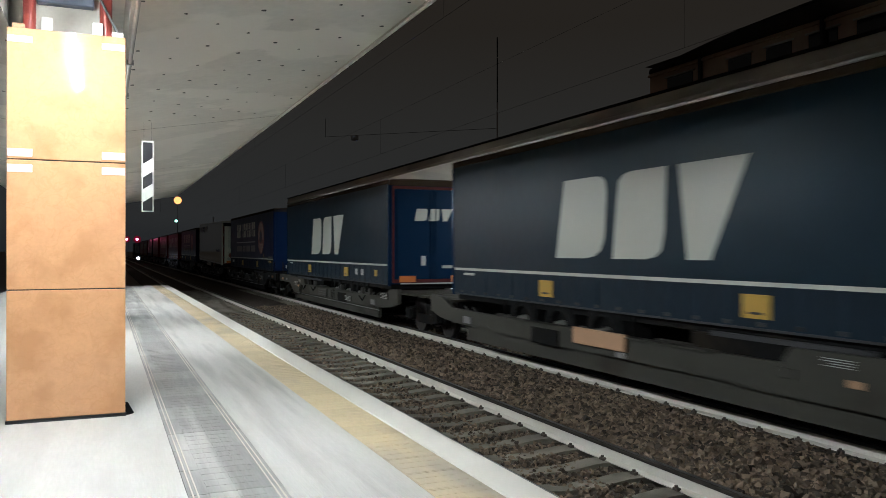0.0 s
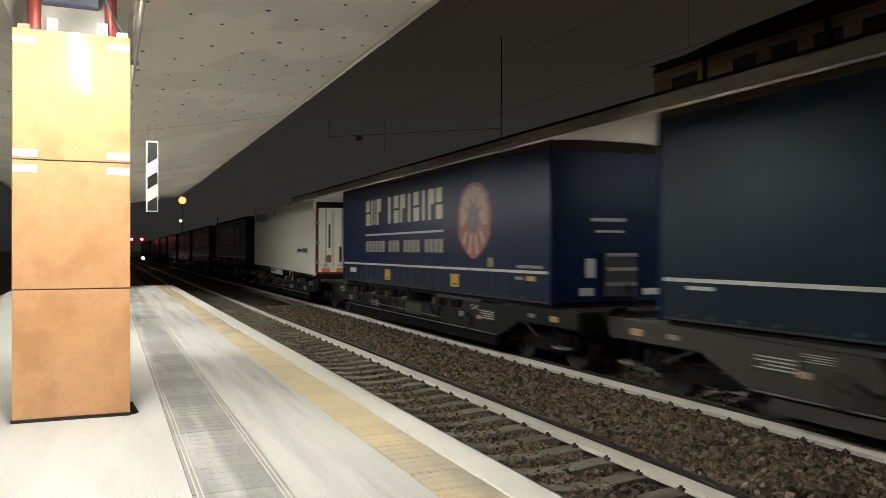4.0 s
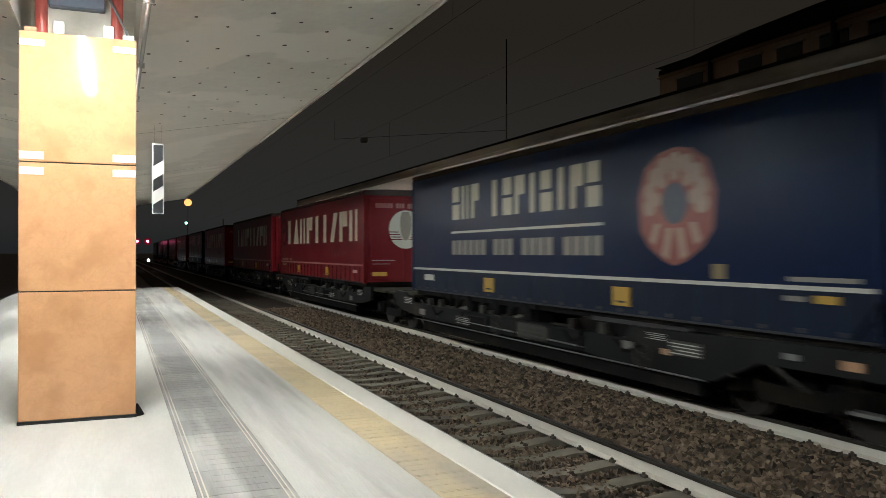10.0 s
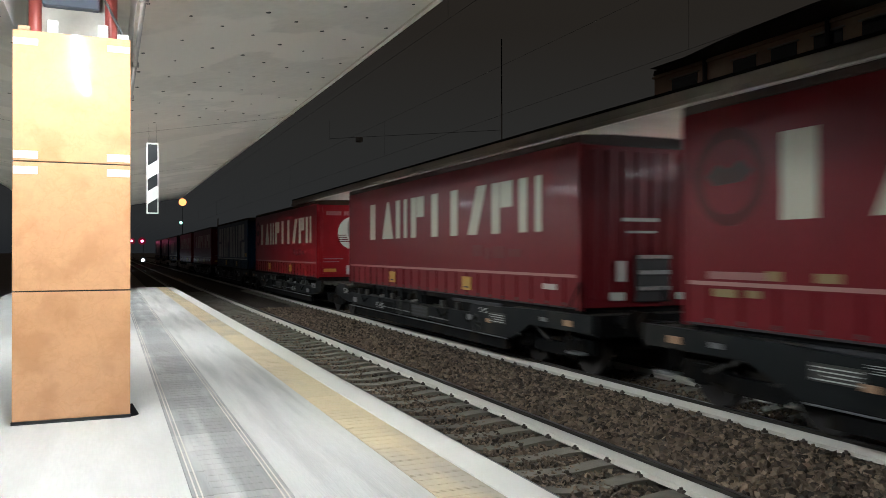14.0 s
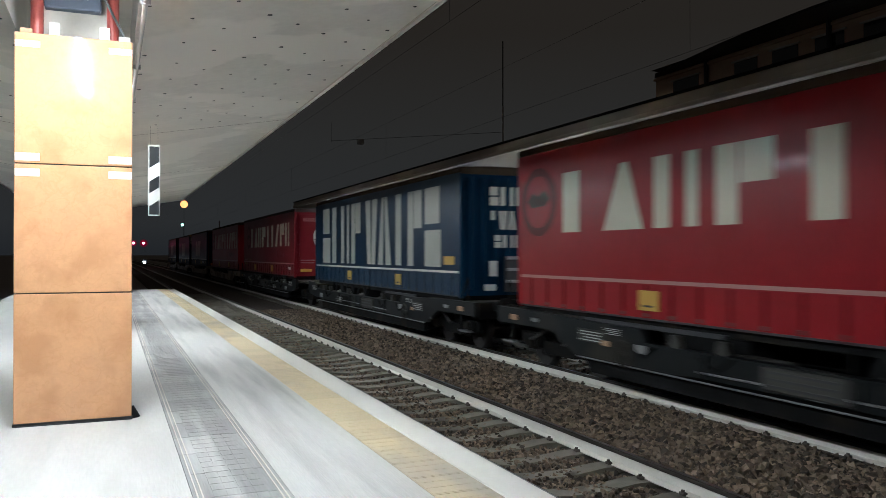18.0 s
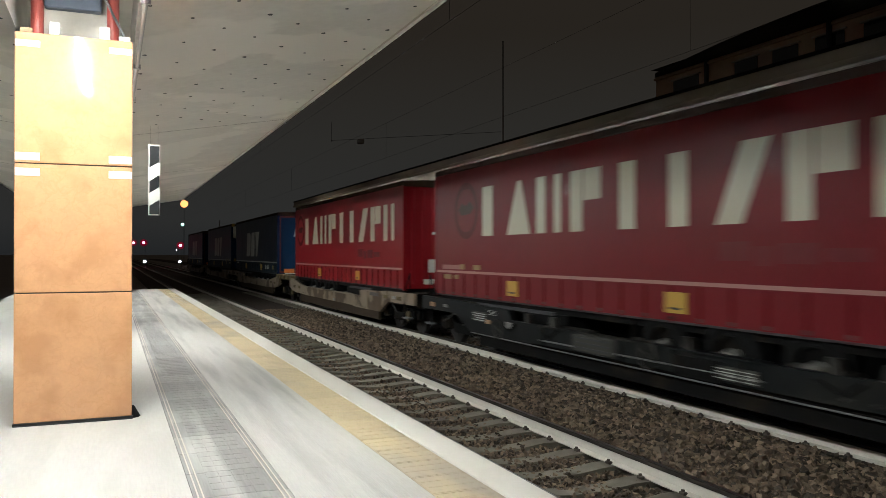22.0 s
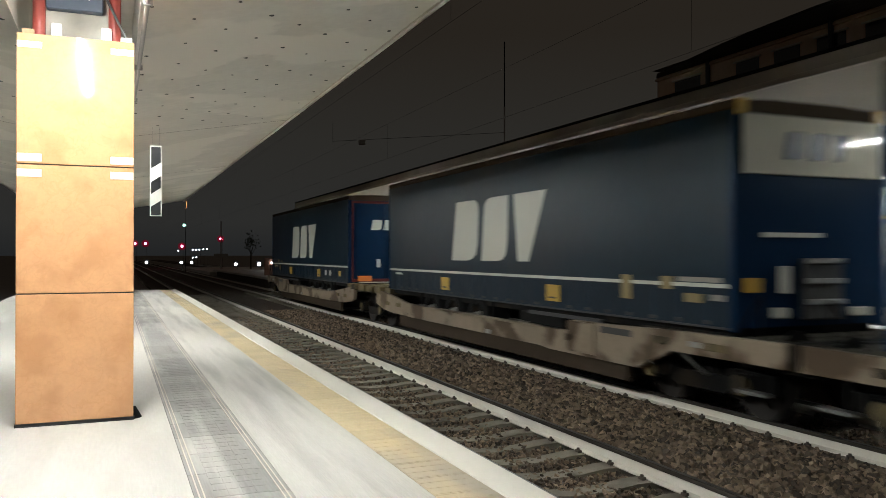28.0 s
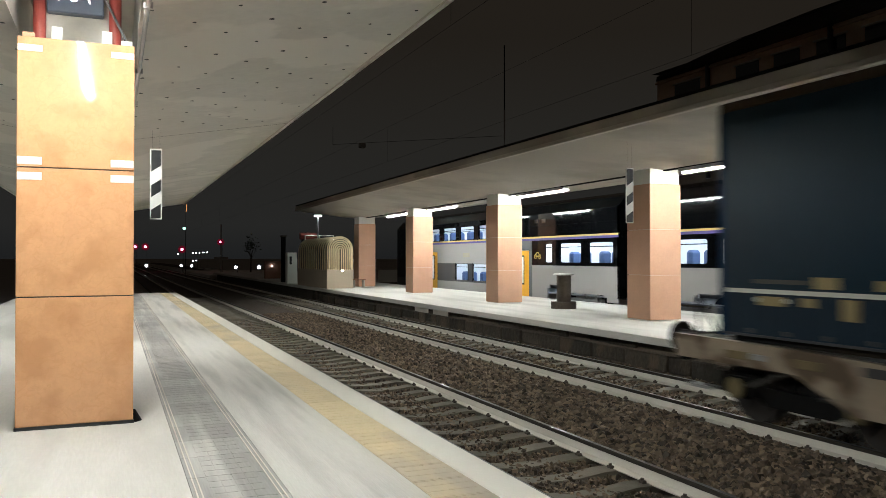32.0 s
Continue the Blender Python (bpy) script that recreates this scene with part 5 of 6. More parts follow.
FADED_PINK = mat("faded_pink_print", (0.20, 0.075, 0.065), 0.45, vary=0.3, scale=4, bump=0.02)
RED_SK = (RED, RED, ROOF_DARK, PINK_LINE)
BRIGHT_SK = (RED_BRIGHT, RED_BRIGHT, ROOF_BROWN, PINK_LINE)
NAVY_SK = (NAVY, NAVY_DOOR, ROOF_BROWN, LOGO_WHITE)
MOVERS = []


def navy_trailer(u0, u1, near, left, width, label, marks=(4.05, 8.95)):
    r, L = trailer(u0, u1, NAVY_SK, label, near, True)
    plates("mark", SLANT_MARK, left - u0, width, 1.97, 1.30, LOGO_WHITE, r, "large pale slanted form")
    tags(r, L, [L - m for m in marks])
    part("mark", box(B(), -HW - 0.005, -HW - 0.001, L - 1.1, L - 0.6, 1.57, 1.62), LOGO_WHITE, r)
    for y in (1.1, 2.4, 3.0) if near == "rear" else ():
        part("plate", box(B(), -HW - 0.005, -HW - 0.001, y - 0.12, y + 0.12, 1.36, 1.54), PALE_GREY if y > 2 else YELLOW, r)
    for y0, y1, z0, z1, m in ((2.12, 2.36, 1.44, 1.80, PLATE_DULL), (1.18, 1.42, 1.62, 1.80, PLATE_DULL), (0.22, 1.06, 1.735, 1.80, DULL_PRINT), (0.58, 0.92, 1.46, 1.58, PLATE_DULL), (0.16, 0.42, 1.50, 1.58, DULL_PRINT)) if near == "front" else ():
        part("plate", box(B(), -HW - 0.014, -HW - 0.007, y0, y1, z0, z1, 0.002), m, r, "worn plate near the front corner")
    (rear_navy(r) if near == "rear" else front_end(r, "navy", NAVY_DOOR))
    MOVERS.append((r, u0, 0.0))


def red_trailer(u0, u1, near, left, right, label, ring, skins=RED_SK):
    r, L = trailer(u0, u1, skins, label, near, True)
    plates("block", ROW_OF_NINE, left - u0, left - right, 2.47, 1.02, LOGO_CREAM, r, "large cream form")
    if ring:
        plates("round_mark", [disc(0.5, 0.5, 0.5, 0.5)], left - u0 + 1.28, 1.24, 2.42, 1.24, RING_RED, r, "faint dark round mark")
        plates("round_mark", [disc(0.5, 0.5, 0.38, 0.38)], left - u0 + 1.28, 1.24, 2.42, 1.24, skins[0], r, "", x=-HW - 0.004)
        plates("round_mark_band", [[(0.18, 0.52), (0.34, 0.64), (0.5, 0.58), (0.68, 0.66), (0.84, 0.54), (0.7, 0.44), (0.3, 0.42)]], left - u0 + 1.28, 1.24, 2.42, 1.24, SHADE_BAND, r, "dull grey-brown band", x=-HW - 0.006)
    plates("faded_print", [rect(0.0, 0.24, 0.2, 1), rect(0.27, 0.40, 0, 0.8), rect(0.44, 0.70, 0.1, 0.9), rect(0.74, 1.0, 0.2, 0.7)], 4.2, 2.2, 1.95, 0.30, FADED_RED, r, "faded print")
    if skins is RED_SK:
        part("plate", box(B(), -HW - 0.014, -HW - 0.001, 0.75, 1.2, 1.44, 1.54), PALE_GREY, r, "pale plate on the skirt")
    tags(r, L, (L - 3.95, L - 8.75) if near == "rear" else (L - 4.2, L - 9.1))
    (rear_red(r, skins[0]) if near == "rear" else front_end(r, "red", skins[0]))
    MOVERS.append((r, u0, 0.0))


def worn_plates(root, shift):
    """Small worn plates round the far corner of the skirt."""
    for y0, y1, z0, z1, m, lb in ((11.90, 12.89, 1.755, 1.85, FADED_PINK, "faded pink strip"), (11.68, 11.89, 1.755, 1.87, PLATE_DULL, "ochre plate"), (10.86, 11.20, 1.755, 1.86, PLATE_DULL, "ochre plate"),
                                  (12.39, 12.80, 1.53, 1.63, PLATE_DULL, "ochre plate"), (12.0, 12.22, 1.54, 1.63, PLATE_DULL, "ochre plate")):
        part("plate", box(B(), -HW - 0.020, -HW - 0.007, y0 + shift, y1 + shift, z0, z1, 0.003), m, root, lb)


def royal_trailer(u0, u1, near, left, right, em, label):
    r, L = trailer(u0, u1, ROYAL_SK, label, near, True)
    w = left - right
    plates("block", SANS_ROW, left - u0, w, 2.84, 0.74, LOGO_CREAM, r, "cream form")
    plates("rule", [rect(0, 1, 0, 1)], left - u0, w, 2.53, 0.05, LOGO_WHITE, r, "white rule")
    plates("small_block", SMALL_ROW, left - u0, w, 2.05, 0.32, DULL_PRINT, r, "")
    y = em - u0 + 0.82
    plates("emblem", [[(0.0, 0.62), (0.03, 0.32), (0.16, 0.18), (0.36, 0.07), (0.5, 0.03), (0.64, 0.07), (0.84, 0.18), (0.97, 0.32), (1.0, 0.62), (0.9, 0.86), (0.7, 0.97), (0.5, 1.0), (0.3, 0.97), (0.1, 0.86)]], y, 1.64, 1.86, 1.70, EMBLEM_RED, r, "faded shield-shaped red and cream emblem")
    for k in range(9):
        a = math.pi * (-0.06 + 0.14 * k)
        plates("emblem_petal", [disc(0.5 + 0.34 * math.cos(a), 0.58 + 0.30 * math.sin(a), 0.085, 0.08, 10)], y, 1.64, 1.86, 1.70, EMBLEM_PALE, r, x=-HW - 0.006)
    plates("emblem_centre", [disc(0.5, 0.54, 0.17, 0.17, 20)], y, 1.64, 1.86, 1.70, LOGO_NAVY, r, x=-HW - 0.006)
    plates("emblem_bar", [[(0.40, 0.34), (0.47, 0.34), (0.42, 0.08), (0.34, 0.12)], [(0.53, 0.34), (0.60, 0.34), (0.66, 0.12), (0.58, 0.08)], [(0.24, 0.38), (0.31, 0.38), (0.24, 0.20), (0.17, 0.24)], [(0.69, 0.38), (0.76, 0.38), (0.83, 0.24), (0.76, 0.20)]], y, 1.64, 1.86, 1.70, EMBLEM_PALE, r, x=-HW - 0.006)
    tags(r, L, (L - 4.55, L - 9.2))
    for y0, y1, z0, z1, m in ((2.26, 2.50, 1.76, 1.95, PLATE_DULL), (0.28, 1.24, 1.765, 1.82, DULL_PRINT), (0.55, 0.87, 1.53, 1.62, YELLOW), (1.0, 1.3, 1.54, 1.6, DULL_PRINT)):
        part("plate", box(B(), -HW - 0.014, -HW - 0.007, y0, y1, z0, z1, 0.002), m, r)
    for k in range(5):
        a = math.pi * (0.02 + 0.24 * k)
        plates("emblem_petal", [disc(0.5 + 0.235 * math.cos(a), 0.57 + 0.215 * math.sin(a), 0.06, 0.06, 10)], em - u0 + 0.82, 1.64, 1.86, 1.70, EMBLEM_PALE, r, x=-HW - 0.006)
    part("plate", box(B(), -HW - 0.014, -HW - 0.001, L - 1.5, L - 0.9, 1.42, 1.56), LOGO_WHITE, r)
    (rear_red(r) if near == "rear" else front_end(r, "royal", ROYAL))
    MOVERS.append((r, u0, 0.0))


navy_trailer(-105.0, -91.5, "front", -95.9, 4.45, "navy blue curtain-sided semi-trailer with a large pale mark")
navy_trailer(-87.14, -74.06, "rear", -78.43, 4.28, "navy blue semi-trailer with dark red rear door frame")
royal_trailer(-71.1, -57.7, "front", -60.2, -66.25, -67.9, "royal blue curtain-sided semi-trailer with a round emblem")
wr, wL = trailer(-53.53, -40.3, (REEFER, REEFER, REEFER, None), "glossy white refrigerated semi-trailer with dark lettering bars", "rear", False)
plates("block", [disc(0.09, 0.5, 0.085, 0.5, 20)] + [[(0.2 + a * 0.42, b) for a, b in q] for q in cells(5, [FULL_LOW, STEP, FULL_LOW, TWIN, STEP])], 53.53 - 40.75, 5.2, 3.36, 0.42, LOGO_NAVY, wr, "dark form")
plates("logo_light", [[(0.64 + a * 0.28, b) for a, b in q] for q in cells(5, [STEP, MIDDLE, STEP, STEP, MIDDLE])], 53.53 - 40.75, 5.2, 3.36, 0.42, PALE_GREY, wr, "grey form")
plates("logo_wing", [[(0.92, 0.9), (1.0, 1.5), (0.97, 0.8), (0.95, 0.4)]], 53.53 - 40.75, 5.2, 3.36, 0.42, LOGO_NAVY, wr)
plates("small_block", [[(a, b) for a, b in p] for p in cells(11, [[rect(0.04, 0.96, 0.0, 0.8)] for k in range(5)] + [[rect(0.1, 0.8, 0.4, 0.55)]] + [[rect(0.04, 0.96, 0.0, 1.0)] for k in range(5)])], 53.53 - 50.67, 1.85, 1.98, 0.19, LOGO_NAVY, wr, "")
part("rub_rail", box(B(), -HW - 0.02, -HW + 0.005, 0.06, wL - 0.06, FLOOR, FLOOR + 0.10, 0.008), PALE_GREY, wr, "grey lower rail")
rear_white(wr)
part("side_box", box(B(), -1.24, -0.9, 6.4, 9.0, 0.88, 1.12, 0.02), CREAM, wr, "long cream box under the floor")
tb = part("side_bracket", box(B(), -1.25, -1.15, 3.97, 4.69, 1.10, 1.15, 0.005), TAN, wr, "tan square bracket")
for y in (3.97, 4.63):
    part("bracket_leg", box(B(), -1.25, -1.15, y, y + 0.06, 0.88, 1.10, 0.005), TAN, tb)
MOVERS.append((wr, -53.53, 0.95))
royal_trailer(-37.4, -23.7, "front", -26.3, -32.4, -34.15, "royal blue semi-trailer with a round cream and red emblem")
red_trailer(-19.34, -5.95, "rear", -7.47, -18.81, "red semi-trailer with cream forms and a round door mark", True)
worn_plates(MOVERS[-1][0], 0.0)
red_trailer(-3.4, 10.2, "front", 8.15, -2.34, "dull red curtain-sided semi-trailer with faded cream forms", False)
red_trailer(14.6, 28.02, "rear", 26.59, 15.27, "bright red semi-trailer with a pale round mark on its doors", True, BRIGHT_SK)
sr, sL = trailer(30.73, 44.18, (SEA, SEA, ROOF_BROWN, LOGO_WHITE), "sea-blue curtain-sided semi-trailer with huge pale block forms", "front", True)
plates("block", HEAVY_ROW, 43.15 - 30.73, 11.45, 1.80, 1.92, LOGO_WORN, sr, "huge pale form")
tags(sr, sL, (sL - 4.6, sL - 9.3))
part("plate", box(B(), -HW - 0.008, -HW - 0.001, 0.35, 0.95, 1.86, 2.05), YELLOW, sr)
front_end(sr, "sea", SEA)
MOVERS.append((sr, 30.73, 0.0))
red_trailer(48.0, 61.8, "rear", 59.35, 48.9, "red curtain-sided semi-trailer with a white round mark on its doors", True)
worn_plates(MOVERS[-1][0], 0.41)
red_trailer(64.03, 77.37, "front", 75.7, 64.58, "shiny red semi-trailer with ribbed front wall on a beige wagon", True, BRIGHT_SK)
navy_trailer(81.33, 94.6, "rear", 90.4, 4.15, "navy blue semi-trailer with pale mark on a beige wagon")
navy_trailer(96.7, 110.06, "front", 105.6, 4.25, "navy blue semi-trailer with a white front header panel")
navy_trailer(114.2, 127.65, "rear", 123.1, 4.4, "last navy blue semi-trailer at the end of the train", (4.3, 9.35))

last = MOVERS[-1][0]
for y0, y1, z0, z1, m, lb in ((12.02, 12.88, 1.79, 1.84, GRIMY, "grey strip"), (11.66, 11.98, 1.75, 1.88, PLATE_DULL, "ochre plate"), (12.40, 12.80, 1.53, 1.64, PLATE_DULL, "ochre plate"), (11.96, 12.16, 1.54, 1.64, PLATE_DULL, "ochre plate"),
                              (11.42, 11.62, 1.42, 1.65, PLATE_DULL, "ochre plate"), (11.0, 11.19, 1.75, 1.86, PLATE_DULL, "ochre plate")):
    part("plate", box(B(), -HW - 0.016, -HW - 0.007, y0, y1, z0, z1, 0.003), m, last, lb)

SIDE = [(-16.3, 1.08), (-14.2, 1.06), (-12.9, 1.02), (-11.75, 1.01), (-11.6, 0.82), (-5.1, 0.81), (-2.35, 0.83), (-1.75, 1.05), (-1.15, 1.08),
        (-1.15, 0.70), (-1.7, 0.58), (-2.4, 0.52), (-4.2, 0.49), (-10.7, 0.48), (-11.0, 0.45), (-13.5, 0.45), (-14.3, 0.78), (-16.3, 0.78)]


SIDE_LONG = SIDE[:5] + [(-5.1, 0.80), (-3.7, 0.84), (-1.6, 1.06), (-1.15, 1.08)] + SIDE[9:]
LOW_RUST = mat("rusty_lower_beam", (0.040, 0.029, 0.020), 0.8, vary=0.4, scale=2.5, fine=25, bump=0.2, spec=0.08)
OLD_OCHRE = mat("worn_ochre_paint", (0.13, 0.105, 0.055), 0.7, vary=0.45, scale=3, fine=20, bump=0.2, dirt=(0.03, 0.024, 0.018), dirt_at=0.48, spec=0.1)
DECK = mat("worn_deck_plate", (0.046, 0.042, 0.032), 0.75, vary=0.4, scale=1.5, fine=25, bump=0.3, dirt=(0.026, 0.022, 0.017), dirt_at=0.55, spec=0.08)


def wagon(u, paint, label):
    w = thing("pocket_wagon", label, "wagon", pose(TRACK2, u + train_at(0), RAIL), "wagons of the freight train")
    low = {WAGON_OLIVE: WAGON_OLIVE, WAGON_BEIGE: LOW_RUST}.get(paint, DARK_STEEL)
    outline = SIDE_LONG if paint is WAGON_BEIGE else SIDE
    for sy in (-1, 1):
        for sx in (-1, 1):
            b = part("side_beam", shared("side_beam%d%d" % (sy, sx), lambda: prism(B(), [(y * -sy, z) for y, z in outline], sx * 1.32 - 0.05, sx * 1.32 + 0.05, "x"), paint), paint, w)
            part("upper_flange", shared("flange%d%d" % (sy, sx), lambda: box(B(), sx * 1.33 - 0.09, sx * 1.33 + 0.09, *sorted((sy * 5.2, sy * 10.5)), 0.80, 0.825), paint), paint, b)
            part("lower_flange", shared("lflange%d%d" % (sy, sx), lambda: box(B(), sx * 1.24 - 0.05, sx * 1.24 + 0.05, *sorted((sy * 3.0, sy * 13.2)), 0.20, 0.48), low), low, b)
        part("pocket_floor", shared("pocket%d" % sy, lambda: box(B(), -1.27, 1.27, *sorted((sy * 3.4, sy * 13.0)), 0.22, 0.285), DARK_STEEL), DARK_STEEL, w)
        for k in range(6):
            part("deck_bar", shared("deck_bar", lambda: box(B(), -1.27, 1.27, -0.19, 0.19, 1.0, 1.06, 0.01), DECK), DECK, w, at=pose(0, sy * (13.7 + k * 0.47), 0))
        for k in range(4):
            part("deck_bar", shared("low_deck_bar", lambda: box(B(), -1.27, 1.27, -0.22, 0.22, 0.94, 1.0, 0.01), DECK), DECK, w, at=pose(0, sy * (0.4 + k * 0.55), 0))
        if paint is WAGON_BEIGE:
            for y0, y1, x0, x1 in ((0.12, 0.75, -1.36, -0.85), (0.95, 1.55, -1.38, -0.95), (0.5, 1.25, -0.6, 0.2), (1.7, 2.2, -1.30, -0.9)):
                part("block", shared("block%g%d" % (y0, sy), lambda: box(B(), x0, x1, *sorted((sy * y0, sy * y1)), 0.98, 1.17, 0.03), OLD_OCHRE), OLD_OCHRE, w, "worn ochre block on the deck")
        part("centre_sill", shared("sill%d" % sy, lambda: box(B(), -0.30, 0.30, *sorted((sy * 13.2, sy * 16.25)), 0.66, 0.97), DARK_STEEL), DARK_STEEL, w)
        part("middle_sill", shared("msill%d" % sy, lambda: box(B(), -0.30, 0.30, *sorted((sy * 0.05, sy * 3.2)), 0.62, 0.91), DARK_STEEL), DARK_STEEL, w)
        for k, y in enumerate((2.9, 3.3, 13.0, 14.1)):
            part("brake_pipe", shared("pipe%d%d" % (k, sy), lambda: cyl(B(), (-1.30, sy * y, 0.90), (-1.36, sy * (y + 0.9), 0.55), 0.02, 8), GRIMY), GRIMY, w)
        part("step", shared("step%d" % sy, lambda: box(B(), -1.42, -1.28, *sorted((sy * 15.6, sy * 16.0)), 0.42, 0.46), ALU), ALU, w, "steel step")
        part("step_hanger", shared("steph%d" % sy, lambda: box(B(), -1.40, -1.37, *sorted((sy * 15.62, sy * 15.66)), 0.46, 0.80), DARK_STEEL), DARK_STEEL, w)
        part("trestle", shared("trestle%d" % sy, lambda: prism(B(), [(sy * 13.4, 1.06), (sy * 14.6, 1.06), (sy * 14.2, 1.14), (sy * 13.8, 1.14)], -0.5, 0.5, "x"), DARK_STEEL), DARK_STEEL, w)
        part("end_beam", shared("end_beam%d" % sy, lambda: box(B(), -1.3, 1.3, *sorted((sy * 16.2, sy * 16.36)), 0.72, 1.08, 0.02), DARK_STEEL), DARK_STEEL, w)
        for sx in (-0.875, 0.875):
            bf = part("buffer", shared("buffer%d" % sy, lambda: cyl(B(), (0, sy * 16.36, 0), (0, sy * 16.75, 0), 0.10, 14), DARK_STEEL), DARK_STEEL, w, at=pose(sx, 0, 0.98))
            part("buffer_head", shared("buffer_head%d" % sy, lambda: cyl(B(), (0, sy * 16.75, 0), (0, sy * 16.80, 0), 0.21, 20), DARK_STEEL), DARK_STEEL, bf)
        part("coupling", shared("coupling%d" % sy, lambda: box(B(), -0.06, 0.06, *sorted((sy * 16.36, sy * 16.8)), 0.85, 0.97, 0.02), DARK_STEEL), DARK_STEEL, w)
        part("handrail", shared("handrail%d" % sy, lambda: cyl(cyl(B(), (-1.33, sy * 15.9, 1.1), (-1.33, sy * 15.9, 1.6), 0.016, 8), (-1.33, sy * 15.5, 1.1), (-1.33, sy * 15.9, 1.6), 0.016, 8), DARK_STEEL), DARK_STEEL, w, "thin grab rail")
        # equipment along the side
        for y, ln, z0, z1, m, lb in ((3.2, 0.35, 0.56, 0.70, ALU, "grey valve box"), (6.4, 0.9, 0.46, 0.74, DARK_STEEL, ""), (8.6, 0.22, 0.50, 0.58, ALU, "grey data plate"),
                                     (11.7, 0.24, 0.66, 0.78, ALU if paint is WAGON_DARK else paint, "data plate"), (12.6, 0.18, 0.68, 0.76, TAN, "tan plate"), (14.8, 0.22, 0.88, 0.95, ALU, "grey data plate"), (15.6, 0.25, 0.86, 0.96, TAN, "small tan plate")):
            if paint is WAGON_BEIGE and y in (6.4, 3.2, 12.6, 15.6):
                continue
            part("plate", shared("eq%g%d" % (y, sy), lambda: box(B(), -1.40, -1.372, *sorted((sy * (y - ln / 2), sy * (y + ln / 2))), z0, z1, 0.006), m), m, w, lb)
        for y in (4.6, 7.6, 9.6):
            part("tank", shared("tank%g%d" % (y, sy), lambda: cyl(B(), (-1.15, sy * (y - 0.4), 0.70), (-1.15, sy * (y + 0.4), 0.70), 0.15, 16), GRIMY), GRIMY, w)
        for y in (5.6, 6.9, 8.1, 9.3, 10.4) if paint is WAGON_DARK else ():
            part("rib", shared("sr%g%d" % (y, sy), lambda: box(B(), -1.41, -1.371, sy * y - 0.04, sy * y + 0.04, 0.49, 0.80), paint), paint, w)
        if paint is WAGON_DARK or (paint is WAGON_OLIVE and sy > 0):
            # pale strip draws the lamplight caught by the flange edge
            part("edge_line", shared("edge_line%d" % sy, lambda: box(B(), -1.395, -1.371, *sorted((sy * 2.6, sy * 13.4)), 0.425, 0.445, 0.004), ALU), ALU, w, "thin pale strip for the light on the lower edge")
            for y, ln, z0, z1 in ((2.2, 0.62, 0.77, 0.95), (5.7, 0.72, 0.52, 0.70), (13.0, 0.66, 0.70, 0.90)):
                dp = part("data_panel", shared("panel%g%d" % (y, sy), lambda: box(B(), -1.40, -1.372, *sorted((sy * (y - ln / 2), sy * (y + ln / 2))), z0, z1, 0.006), GRIMY), GRIMY, w, "grey data panel")
                part("stencil_bars", shared("stencil%g%d" % (y, sy), lambda: stencil(sy * y, ln * 0.9, z0, z1), PALE_GREY), PALE_GREY, dp, "pale rows of unreadable writing")
            gb = part("gear_box", shared("gear_box%d" % sy, lambda: box(B(), -1.42, -1.20, *sorted((sy * 8.2, sy * 9.4)), 0.50, 0.80, 0.03), GRIMY), GRIMY, w, "grey brake gear box")
            for k in range(3):
                part("slot", shared("slot%d%d" % (sy, k), lambda: box(B(), -1.426, -1.418, *sorted((sy * 8.3, sy * 9.3)), 0.56 + k * 0.08, 0.59 + k * 0.08), BLACK), BLACK, gb)
            part("hand_wheel", shared("hand_wheel", hand_wheel, GRIMY), GRIMY, w, "grey brake hand wheel", at=pose(-1.42, sy * 7.4, 0.66))
            part("hand_wheel", shared("hand_wheel", hand_wheel, GRIMY), GRIMY, w, "grey brake hand wheel", at=pose(-1.42, sy * 12.1, 0.62))
            for y in (3.6, 4.3, 6.6, 10.1, 11.0):
                part("bracket", shared("brk%g%d" % (y, sy), lambda: prism(B(), [(sy * y - 0.10, 0.82), (sy * y + 0.10, 0.82), (sy * y + 0.05, 0.99), (sy * y - 0.05, 0.99)], -1.38, -1.28, "x"), GRIMY), GRIMY, w)
            for y in (3.9, 9.9, 11.4):
                part("hose", shared("hose%g%d" % (y, sy), lambda: cyl(cyl(B(), (-1.39, sy * y, 0.78), (-1.41, sy * (y + 0.25), 0.62), 0.018, 6), (-1.41, sy * (y + 0.25), 0.62), (-1.39, sy * (y + 0.6), 0.74), 0.018, 6), RUBBER), RUBBER, w)
        if paint is WAGON_BEIGE:
            eb = part("end_box", shared("end_box%d" % sy, lambda: box(B(), -1.40, -1.372, *sorted((sy * 11.65, sy * 12.45)), 0.50, 1.0, 0.02), WAGON_BEIGE), WAGON_BEIGE, w, "beige box on the side beam")
            part("slot", shared("end_slot%d" % sy, lambda: box(B(), -1.374, -1.3705, *sorted((sy * 12.6, sy * 13.4)), 0.88, 0.98), BLACK), BLACK, eb)
            for y in (2.0, 2.9, 13.9, 15.0):
                part("stain_plate", shared("bst%g%d" % (y, sy), lambda: box(B(), -1.385, -1.371, *sorted((sy * y, sy * (y + 0.35))), 0.70 if y < 9 else 0.86, 0.80 if y < 9 else 0.96, 0.006), OLD_OCHRE), OLD_OCHRE, w, "worn ochre plate")
        if paint is not WAGON_BEIGE:
            part("deck_stencil", shared("deck_stencil%d" % sy, lambda: stencil(sy * 12.4, 0.4, 0.86, 0.98), PALE_GREY), PALE_GREY, w, "pale stencilled rows")
